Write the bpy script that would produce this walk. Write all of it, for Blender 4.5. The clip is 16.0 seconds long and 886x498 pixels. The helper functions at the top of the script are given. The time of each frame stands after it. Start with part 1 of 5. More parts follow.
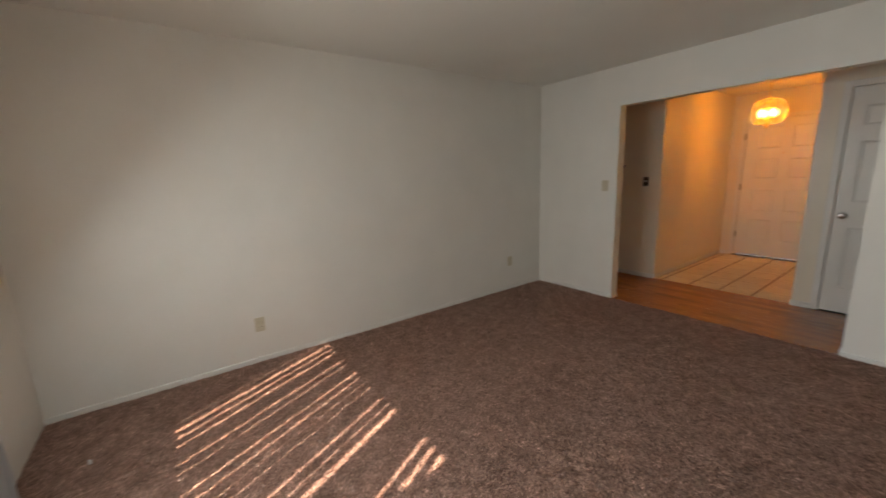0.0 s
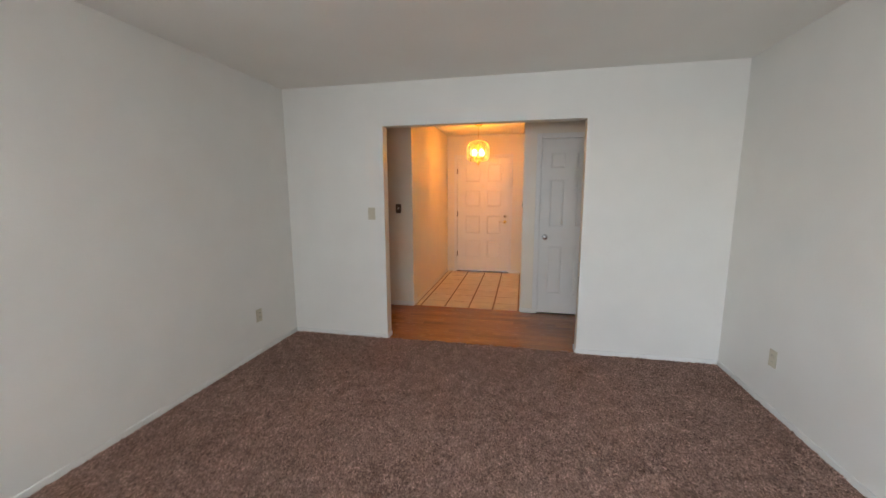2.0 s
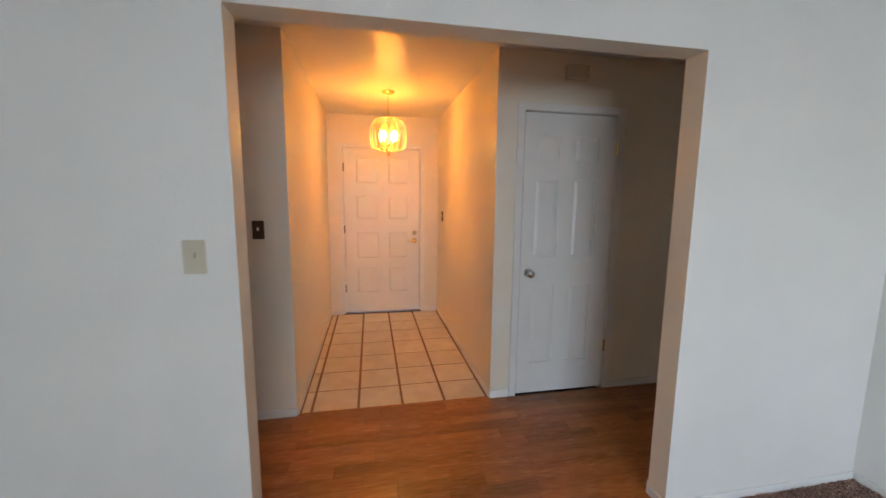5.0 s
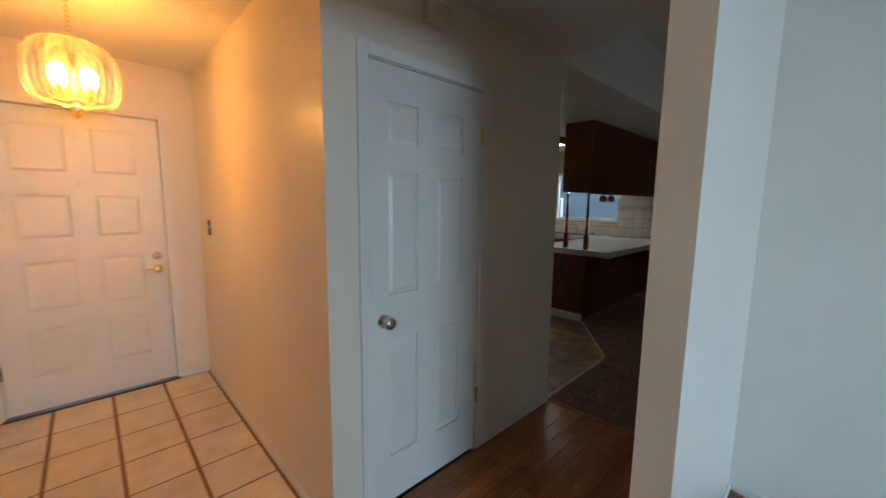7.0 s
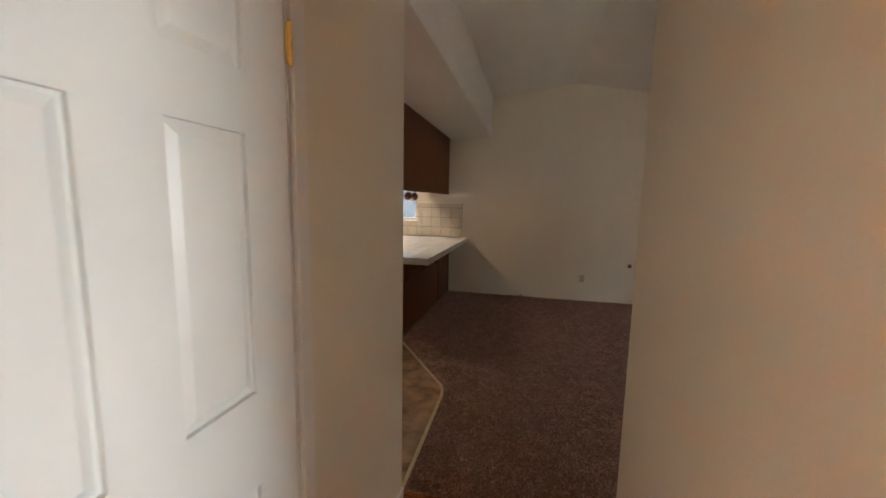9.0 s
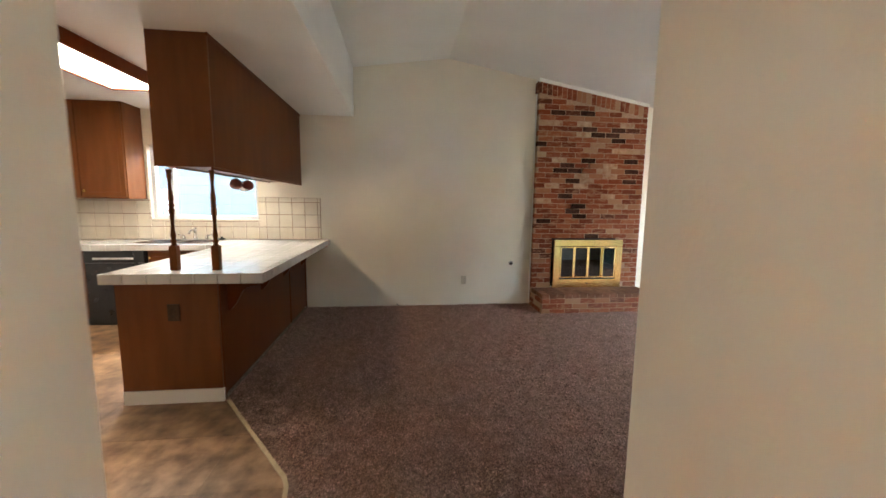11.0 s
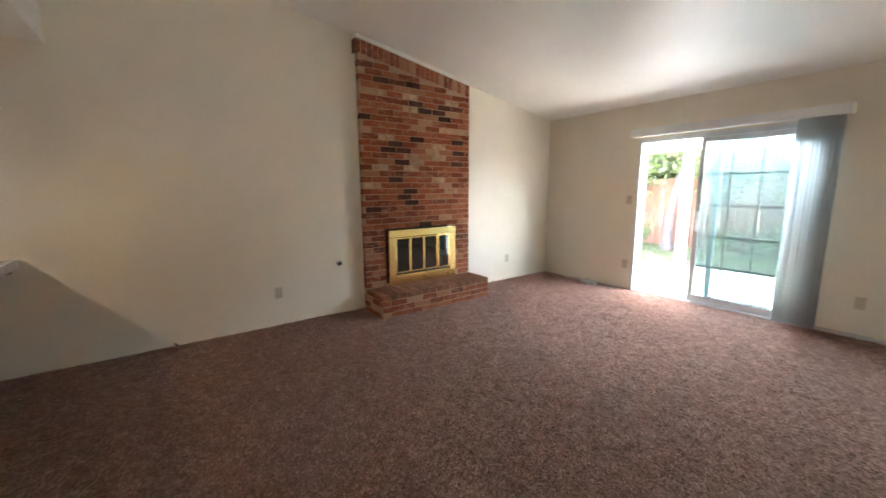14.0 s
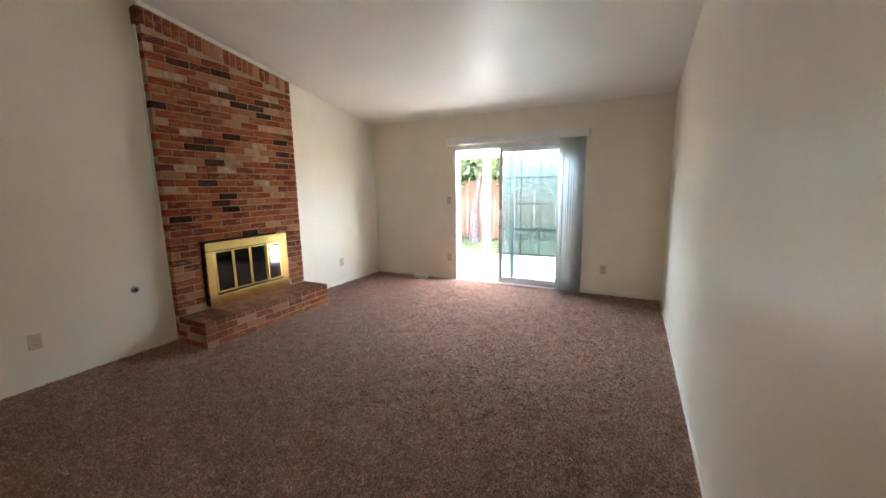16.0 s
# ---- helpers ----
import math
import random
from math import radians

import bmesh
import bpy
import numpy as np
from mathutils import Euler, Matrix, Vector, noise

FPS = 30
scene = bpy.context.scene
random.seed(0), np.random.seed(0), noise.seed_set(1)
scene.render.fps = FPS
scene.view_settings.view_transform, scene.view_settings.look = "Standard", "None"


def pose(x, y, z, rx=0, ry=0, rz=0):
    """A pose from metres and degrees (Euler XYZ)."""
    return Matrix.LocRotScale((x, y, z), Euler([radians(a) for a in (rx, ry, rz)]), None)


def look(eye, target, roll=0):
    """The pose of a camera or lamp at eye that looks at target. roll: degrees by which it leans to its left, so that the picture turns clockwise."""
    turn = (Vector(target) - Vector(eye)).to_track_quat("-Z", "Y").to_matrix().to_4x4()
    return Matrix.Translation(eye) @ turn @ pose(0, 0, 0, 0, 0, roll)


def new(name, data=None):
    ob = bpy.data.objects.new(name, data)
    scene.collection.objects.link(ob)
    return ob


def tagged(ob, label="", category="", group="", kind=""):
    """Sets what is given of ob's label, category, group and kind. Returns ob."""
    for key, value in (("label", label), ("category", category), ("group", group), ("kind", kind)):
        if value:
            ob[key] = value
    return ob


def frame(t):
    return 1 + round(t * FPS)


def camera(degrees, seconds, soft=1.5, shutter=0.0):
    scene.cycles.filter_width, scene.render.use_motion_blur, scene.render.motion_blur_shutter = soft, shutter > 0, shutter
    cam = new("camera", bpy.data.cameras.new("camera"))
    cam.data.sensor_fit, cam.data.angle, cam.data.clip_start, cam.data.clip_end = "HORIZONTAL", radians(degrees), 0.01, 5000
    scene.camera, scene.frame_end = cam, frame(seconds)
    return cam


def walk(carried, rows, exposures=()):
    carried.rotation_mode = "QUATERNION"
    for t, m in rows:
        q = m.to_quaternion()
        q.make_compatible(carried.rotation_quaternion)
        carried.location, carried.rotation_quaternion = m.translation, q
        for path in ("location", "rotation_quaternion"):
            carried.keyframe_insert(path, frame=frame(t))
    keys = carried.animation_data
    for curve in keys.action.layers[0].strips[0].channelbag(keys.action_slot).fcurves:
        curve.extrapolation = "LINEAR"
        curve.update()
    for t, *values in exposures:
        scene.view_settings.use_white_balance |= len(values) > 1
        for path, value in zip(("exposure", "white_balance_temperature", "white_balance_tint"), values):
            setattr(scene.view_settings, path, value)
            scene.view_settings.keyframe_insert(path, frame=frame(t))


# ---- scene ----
cam = camera(99.6, 16.0, shutter=0.4)
PATH = [
    (0, (3.172, -3.866, 1.438), (1.583, -2.716, 1.047), -2.2),
    (0.5, (3.083, -3.8, 1.435), (1.796, -2.316, 1.061), -1.5),
    (1, (2.851, -3.678, 1.442), (1.912, -1.946, 1.098), -0.9),
    (1.5, (2.59, -3.565, 1.459), (1.94, -1.701, 1.136), -0.6),
    (2, (2.306, -3.405, 1.45), (1.897, -1.47, 1.151), -0.2),
    (2.5, (2.072, -3.099, 1.459), (1.779, -1.142, 1.17), -0.2),
    (3, (1.857, -2.804, 1.446), (1.637, -0.835, 1.169), -0.1),
    (3.5, (1.712, -2.479, 1.447), (1.633, -0.498, 1.177), 0.0),
    (5.8, (1.38, -0.861, 1.453), (2.108, 0.985, 1.206), 0.7),
    (6, (1.366, -0.755, 1.459), (2.205, 1.043, 1.214), 0.7),
    (6.5, (1.471, -0.5, 1.456), (2.606, 1.128, 1.208), 0.8),
    (7, (1.635, -0.257, 1.474), (3.001, 1.181, 1.219), 0.7),
    (7.5, (1.776, -0.03, 1.501), (3.328, 1.204, 1.233), 1.1),
    (8, (1.999, 0.188, 1.473), (3.734, 1.151, 1.222), 1.0),
    (8.5, (2.229, 0.366, 1.481), (4.083, 1.074, 1.232), 0.8),
    (9, (2.41, 0.55, 1.468), (4.342, 0.999, 1.217), 1.1),
    (9.5, (2.616, 0.619, 1.44), (4.59, 0.816, 1.186), 0.8),
    (10, (2.927, 0.641, 1.412), (4.911, 0.631, 1.158), 0.8),
    (12.3, (3.853, 0.574, 1.363), (5.791, 0.186, 1.056), 0.4),
    (12.5, (3.941, 0.608, 1.426), (5.866, 0.178, 1.095), 0.4),
    (13, (4.066, 0.608, 1.409), (5.938, -0.019, 1.087), 0.2),
    (13.5, (4.257, 0.547, 1.408), (6.014, -0.349, 1.08), -0.0),
    (14, (4.32, 0.555, 1.394), (5.925, -0.596, 1.075), -0.4),
    (14.5, (4.367, 0.656, 1.409), (5.732, -0.77, 1.084), -0.6),
    (15, (4.375, 0.702, 1.413), (5.486, -0.927, 1.082), -0.9),
    (15.5, (4.42, 0.724, 1.419), (5.363, -1.008, 1.086), -0.9),
    (16, (4.477, 0.725, 1.418), (5.369, -1.035, 1.095), -0.9),
]
EXPOSURES = [(0, 2.0, 8300, 22), (0.6, 2.58, 7200, 20), (1.5, 2.65, 7100, 20), (3.5, 2.8, 7100, 22), (6, 2.7, 5900, 12), (7, 2.65, 5600, 6), (8, 3.1, 6300, 9),
             (8.5, 3.65, 7100, 17), (9, 4.1, 7300, 19), (9.5, 4.5, 7000, 16), (10, 4.9, 6400, 10), (12.5, 5.2, 6450, 12), (14, 5.05, 6600, 13), (16, 4.85, 6650, 13)]
SKY, LAMP_LIVING, LAMP_PATIO, LAMP_KITCHEN, LAMP_ENTRY, LAMP_SPOT, PILE_DENSITY = 0.15, 19.0, 11.5, 2.5, 4.3, 0.6, 36000
walk(cam, [(t, look(e, g, r)) for t, e, g, r in PATH], EXPOSURES)

# ---- light ----
SUN_EL, SUN_DIR = radians(44.6), Vector((-0.4364, 0.8998, 0))
world = bpy.data.worlds.new("world")
world.use_nodes = True
scene.world = world
wt = world.node_tree
sky = wt.nodes.new("ShaderNodeTexSky")
sky.sky_type = "NISHITA"
sky.sun_disc = False
sky.sun_elevation = SUN_EL
sky.sun_rotation = math.atan2(0.4364, -0.8998)
wt.links.new(sky.outputs[0], wt.nodes["Background"].inputs[0])
wt.nodes["Background"].inputs[1].default_value = SKY

sun = new("sun", bpy.data.lights.new("sun", "SUN"))
sun.data.energy, sun.data.angle, sun.data.color = 5.0, radians(0.5), (1.0, 0.95, 0.87)
aim = SUN_DIR * math.cos(SUN_EL) - Vector((0, 0, math.sin(SUN_EL)))
sun.matrix_world = look((3, -12, 9), Vector((3, -12, 9)) + aim)

sky_lamp = new("window_light", bpy.data.lights.new("window_light", "AREA"))
sky_lamp.data.shape, sky_lamp.data.size, sky_lamp.data.size_y = "RECTANGLE", 2.0, 1.2
sky_lamp.data.energy, sky_lamp.data.color = LAMP_LIVING, (0.66, 0.87, 1.0)
sky_lamp.matrix_world = look((1.88, -4.76, 1.42), (2.35, -3.2, 0.05))

patio_lamp = new("patio_door_light", bpy.data.lights.new("patio_door_light", "AREA"))
patio_lamp.data.shape, patio_lamp.data.size, patio_lamp.data.size_y = "RECTANGLE", 2.8, 0.17
patio_lamp.data.energy, patio_lamp.data.color = LAMP_PATIO, (0.58, 0.81, 1.0)
patio_lamp.matrix_world = look((6.6, -4.95, 2.115), (6.6, -3.6, 1.5))

kitchen_lamp = new("kitchen_window_light", bpy.data.lights.new("kitchen_window_light", "AREA"))
kitchen_lamp.data.shape, kitchen_lamp.data.size, kitchen_lamp.data.size_y = "RECTANGLE", 1.2, 0.13
kitchen_lamp.data.energy, kitchen_lamp.data.color = LAMP_KITCHEN, (0.92, 0.97, 1.0)
kitchen_lamp.matrix_world = look((8.8, 3.0, 2.17), (7.6, 2.9, 1.3))

spot_light = new("under_cabinet_light", bpy.data.lights.new("under_cabinet_light", "SPOT"))
spot_light.data.energy, spot_light.data.color, spot_light.data.shadow_soft_size = LAMP_SPOT, (1.0, 0.76, 0.48), 0.03
spot_light.data.spot_size, spot_light.data.spot_blend = radians(108), 0.8
spot_light.matrix_world = look((7.37, 2.08, 1.47), (7.6, 0.2, 0.8))

bulb_lamp = new("chandelier_light", bpy.data.lights.new("chandelier_light", "POINT"))
bulb_lamp.data.energy, bulb_lamp.data.color, bulb_lamp.data.shadow_soft_size = LAMP_ENTRY, (1.0, 0.37, 0.03), 0.03
bulb_lamp.location = (1.64, 2.3, 2.03)


# ---- materials ----
def material(name):
    m = bpy.data.materials.new(name)
    m.use_nodes = True
    return m, m.node_tree.nodes, m.node_tree.links, m.node_tree.nodes["Principled BSDF"]


def surface(name, c1, c2, rough=0.6, metal=0.0, scale=12.0, bump=0.15, bump_scale=250.0, dist=0.002, rand=0.0,
            island=0.0, stretch=(1, 1, 1), stain=0.12, rough_var=0.1, spec=0.5):
    """Two tones mixed by noise, broad stains, fine relief; rand: how far pieces differ from one another."""
    m, n, l, b = material(name)
    geo = n.new("ShaderNodeNewGeometry")
    mp = n.new("ShaderNodeMapping")
    mp.inputs["Scale"].default_value = stretch
    l.new(geo.outputs["Position"], mp.inputs["Vector"])
    n1 = n.new("ShaderNodeTexNoise")
    n1.inputs["Scale"].default_value, n1.inputs["Detail"].default_value = scale, 6
    l.new(mp.outputs[0], n1.inputs["Vector"])
    r1 = n.new("ShaderNodeValToRGB")
    r1.color_ramp.elements[0].position, r1.color_ramp.elements[0].color = 0.32, (*c1, 1)
    r1.color_ramp.elements[1].position, r1.color_ramp.elements[1].color = 0.68, (*c2, 1)
    l.new(n1.outputs["Fac"], r1.inputs[0])
    n2 = n.new("ShaderNodeTexNoise")
    n2.inputs["Scale"].default_value, n2.inputs["Detail"].default_value = max(scale / 9, 0.4), 3
    l.new(mp.outputs[0], n2.inputs["Vector"])
    mr = n.new("ShaderNodeMapRange")
    mr.inputs[1].default_value, mr.inputs[2].default_value = 0.3, 0.7
    mr.inputs[3].default_value, mr.inputs[4].default_value = 1 - stain, 1 + stain
    l.new(n2.outputs["Fac"], mr.inputs[0])
    hs = n.new("ShaderNodeHueSaturation")
    l.new(r1.outputs[0], hs.inputs["Color"])
    value = mr.outputs[0]
    if rand or island:
        src = n.new("ShaderNodeObjectInfo").outputs["Random"] if rand else geo.outputs["Random Per Island"]
        k = rand or island
        m2 = n.new("ShaderNodeMapRange")
        m2.inputs[3].default_value, m2.inputs[4].default_value = 1 - k, 1 + k
        l.new(src, m2.inputs[0])
        mul = n.new("ShaderNodeMath")
        mul.operation = "MULTIPLY"
        l.new(value, mul.inputs[0]), l.new(m2.outputs[0], mul.inputs[1])
        value = mul.outputs[0]
    l.new(value, hs.inputs["Value"])
    l.new(hs.outputs[0], b.inputs["Base Color"])
    rr = n.new("ShaderNodeMapRange")
    rr.inputs[3].default_value, rr.inputs[4].default_value = max(rough - rough_var, 0.02), min(rough + rough_var, 1)
    l.new(n1.outputs["Fac"], rr.inputs[0])
    l.new(rr.outputs[0], b.inputs["Roughness"])
    b.inputs["Metallic"].default_value = metal
    b.inputs["Specular IOR Level"].default_value = spec
    if bump:
        n3 = n.new("ShaderNodeTexNoise")
        n3.inputs["Scale"].default_value, n3.inputs["Detail"].default_value = bump_scale, 3
        l.new(geo.outputs["Position"], n3.inputs["Vector"])
        bp = n.new("ShaderNodeBump")
        bp.inputs["Strength"].default_value, bp.inputs["Distance"].default_value = bump, dist
        l.new(n3.outputs["Fac"], bp.inputs["Height"])
        l.new(bp.outputs[0], b.inputs["Normal"])
    return m


WALL = surface("wall_paint", (0.77, 0.74, 0.685), (0.80, 0.77, 0.715), 0.37, scale=3, bump=0.28, bump_scale=75, dist=0.003, stain=0.03, spec=0.5, rough_var=0.05)
CREAM = surface("cream_wall_paint", (0.785, 0.715, 0.585), (0.81, 0.74, 0.615), 0.37, scale=3, bump=0.28, bump_scale=75, dist=0.003, stain=0.03, spec=0.5, rough_var=0.05)
CEIL = surface("ceiling_paint", (0.80, 0.77, 0.71), (0.83, 0.80, 0.74), 0.40, scale=2, bump=0.18, bump_scale=45, dist=0.004, stain=0.04, rough_var=0.04, spec=0.4)
TRIM = surface("trim_paint", (0.77, 0.75, 0.70), (0.80, 0.78, 0.74), 0.38, scale=5, bump=0.05, stain=0.04)
DOORP = surface("door_paint", (0.76, 0.745, 0.70), (0.80, 0.785, 0.745), 0.35, scale=4, bump=0.06, bump_scale=120, stain=0.04)
BASE = surface("subfloor", (0.12, 0.09, 0.07), (0.16, 0.12, 0.09), 0.9)
CARPET = surface("carpet", (0.24, 0.152, 0.121), (0.46, 0.310, 0.252), 1.0, scale=60, bump=0.9, bump_scale=300, dist=0.01, stain=0.18, rough_var=0, spec=0.1)
PILE = surface("carpet_pile", (0.30, 0.190, 0.151), (0.82, 0.553, 0.450), 1.0, scale=90, bump=0, island=0.36, stain=0.10, rough_var=0, spec=0.1)
LAMINATE = surface("laminate", (0.29, 0.092, 0.022), (0.44, 0.165, 0.045), 0.24, scale=9, stretch=(1.2, 14, 1), bump=0.05, bump_scale=90, rand=0.2, stain=0.2)
TILE = surface("floor_tile", (0.62, 0.53, 0.40), (0.74, 0.66, 0.53), 0.4, scale=7, bump=0.12, bump_scale=60, rand=0.05)
GROUT = surface("floor_grout", (0.19, 0.105, 0.05), (0.27, 0.155, 0.08), 0.9, scale=30)
VINYL = surface("vinyl_stone", (0.12, 0.058, 0.025), (0.44, 0.27, 0.145), 0.42, scale=7, bump=0.1, bump_scale=40, rand=0.28, stain=0.3)
EDGING = surface("floor_edging", (0.52, 0.40, 0.23), (0.62, 0.49, 0.30), 0.5, scale=20)
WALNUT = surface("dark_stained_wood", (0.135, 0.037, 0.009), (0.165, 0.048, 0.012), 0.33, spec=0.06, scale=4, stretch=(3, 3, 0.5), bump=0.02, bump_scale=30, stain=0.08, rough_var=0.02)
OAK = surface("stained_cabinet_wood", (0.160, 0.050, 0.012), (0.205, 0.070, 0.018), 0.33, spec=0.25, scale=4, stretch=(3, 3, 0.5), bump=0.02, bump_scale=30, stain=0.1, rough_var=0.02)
CTILE = surface("counter_tile", (0.60, 0.585, 0.55), (0.66, 0.645, 0.615), 0.07, scale=6, bump=0.03, bump_scale=30, rand=0.04, rough_var=0.03)
CGROUT = surface("counter_grout", (0.30, 0.27, 0.23), (0.38, 0.34, 0.29), 0.8, scale=30)
WTILE = surface("wall_tile", (0.70, 0.62, 0.49), (0.76, 0.68, 0.55), 0.2, scale=8, bump=0.05, bump_scale=30, rand=0.06, rough_var=0.05)
WGROUT = surface("wall_grout", (0.24, 0.12, 0.07), (0.33, 0.18, 0.11), 0.8, scale=30)
nt = PILE.node_tree
soft_yarn, mixed = nt.nodes.new("ShaderNodeBsdfTranslucent"), nt.nodes.new("ShaderNodeMixShader")
# Noise patches darken the yarn colour, painting the shade of trodden, leaning pile.
tread, tread_range, trodden = nt.nodes.new("ShaderNodeTexNoise"), nt.nodes.new("ShaderNodeMapRange"), nt.nodes.new("ShaderNodeMix")
tread.inputs["Scale"].default_value, tread.inputs["Detail"].default_value, tread.inputs["Roughness"].default_value = 11.0, 5.0, 0.65
tread_range.inputs[1].default_value, tread_range.inputs[2].default_value = 0.36, 0.60
tread_range.inputs[3].default_value, tread_range.inputs[4].default_value = 0.0, 1.0
trodden.data_type, trodden.blend_type = "RGBA", "MULTIPLY"
trodden.inputs["Factor"].default_value = 1.0
nap_shade = nt.nodes.new("ShaderNodeValToRGB")
nap_shade.color_ramp.elements[0].color, nap_shade.color_ramp.elements[1].color = (0.80, 0.78, 0.77, 1), (1.0, 1.0, 1.0, 1)
nt.links.new(nt.nodes["Geometry"].outputs["Position"], tread.inputs["Vector"])
nt.links.new(tread.outputs["Fac"], tread_range.inputs[0])
nt.links.new(tread_range.outputs[0], nap_shade.inputs[0])
nt.links.new(nt.nodes["Hue/Saturation/Value"].outputs[0], trodden.inputs["A"])
nt.links.new(nap_shade.outputs[0], trodden.inputs["B"])
nt.links.new(trodden.outputs["Result"], nt.nodes["Principled BSDF"].inputs["Base Color"])
nt.links.new(trodden.outputs["Result"], soft_yarn.inputs[0])
nt.links.new(nt.nodes["Principled BSDF"].outputs[0], mixed.inputs[1])
nt.links.new(soft_yarn.outputs[0], mixed.inputs[2])
nt.links.new(mixed.outputs[0], nt.nodes["Material Output"].inputs[0])
MORTAR = surface("mortar", (0.34, 0.19, 0.115), (0.48, 0.32, 0.215), 0.95, scale=40, bump=0.5, bump_scale=200, dist=0.004)
BRASS = surface("brass", (0.86, 0.63, 0.24), (0.90, 0.69, 0.29), 0.24, metal=1.0, scale=5, bump=0, stain=0.04, rough_var=0.05)
BRONZE = surface("dark_bronze", (0.06, 0.035, 0.022), (0.10, 0.06, 0.035), 0.45, metal=0.6, scale=60)
STEEL = surface("chrome", (0.62, 0.62, 0.62), (0.70, 0.70, 0.70), 0.16, metal=1.0, scale=20, bump=0.02)
BLACK = surface("black_enamel", (0.012, 0.012, 0.013), (0.02, 0.02, 0.021), 0.3, scale=10, bump=0.02)
SOOT = surface("firebox", (0.015, 0.014, 0.013), (0.03, 0.027, 0.025), 0.95, scale=10)
IVORY = surface("ivory_plastic", (0.56, 0.49, 0.36), (0.61, 0.54, 0.41), 0.35, scale=10, bump=0.02)
WHITEP = surface("white_plastic", (0.74, 0.74, 0.72), (0.79, 0.79, 0.77), 0.35, scale=10, bump=0.02)
ALU = surface("white_aluminium", (0.70, 0.71, 0.72), (0.76, 0.77, 0.78), 0.4, scale=10, bump=0.02)
CONCRETE = surface("concrete", (0.66, 0.64, 0.60), (0.75, 0.73, 0.69), 0.85, scale=6, bump=0.3)
GRASSM = surface("lawn", (0.10, 0.12, 0.055), (0.20, 0.19, 0.11), 0.95, scale=3, bump=0.8, bump_scale=60, dist=0.03, stain=0.3)
BLADE = surface("grass_blade", (0.09, 0.12, 0.045), (0.19, 0.19, 0.10), 0.7, scale=3, bump=0, island=0.3)
FENCEM = surface("fence_wood", (0.20, 0.095, 0.065), (0.30, 0.155, 0.105), 0.85, scale=8, stretch=(3, 3, 0.4), bump=0.3, rand=0.18)
BARK = surface("bark", (0.11, 0.085, 0.09), (0.20, 0.16, 0.16), 0.95, scale=20, bump=0.8, bump_scale=40, dist=0.02)
LEAF = surface("leaf", (0.07, 0.11, 0.03), (0.15, 0.19, 0.075), 0.55, scale=6, bump=0, island=0.35)
WHITEW = surface("white_timber", (0.76, 0.76, 0.74), (0.81, 0.81, 0.79), 0.5, scale=8, bump=0.05)
SIDING = surface("siding", (0.07, 0.085, 0.105), (0.09, 0.105, 0.125), 0.6, scale=6, bump=0.05, rand=0.06)
ROOFM = surface("roof_shingle", (0.10, 0.09, 0.08), (0.16, 0.15, 0.14), 0.9, scale=20)
CAPB = surface("hearth_cap_brick", (0.14, 0.056, 0.030), (0.24, 0.11, 0.062), 0.9, spec=0.1, scale=16, bump=0.5, bump_scale=120, dist=0.004, rand=0.25)
DARKB = surface("burnt_brick", (0.035, 0.016, 0.011), (0.095, 0.040, 0.026), 0.9, spec=0.1, scale=18, bump=0.5, bump_scale=120, dist=0.004, rand=0.3, stain=0.25)
PALEB = surface("whitewashed_brick", (0.36, 0.18, 0.10), (0.54, 0.39, 0.26), 0.9, spec=0.15, scale=14, bump=0.5, bump_scale=120, dist=0.004, rand=0.12, stain=0.2)
REDB = surface("red_brown_enamel", (0.16, 0.035, 0.02), (0.22, 0.05, 0.03), 0.3, scale=10, bump=0.02)


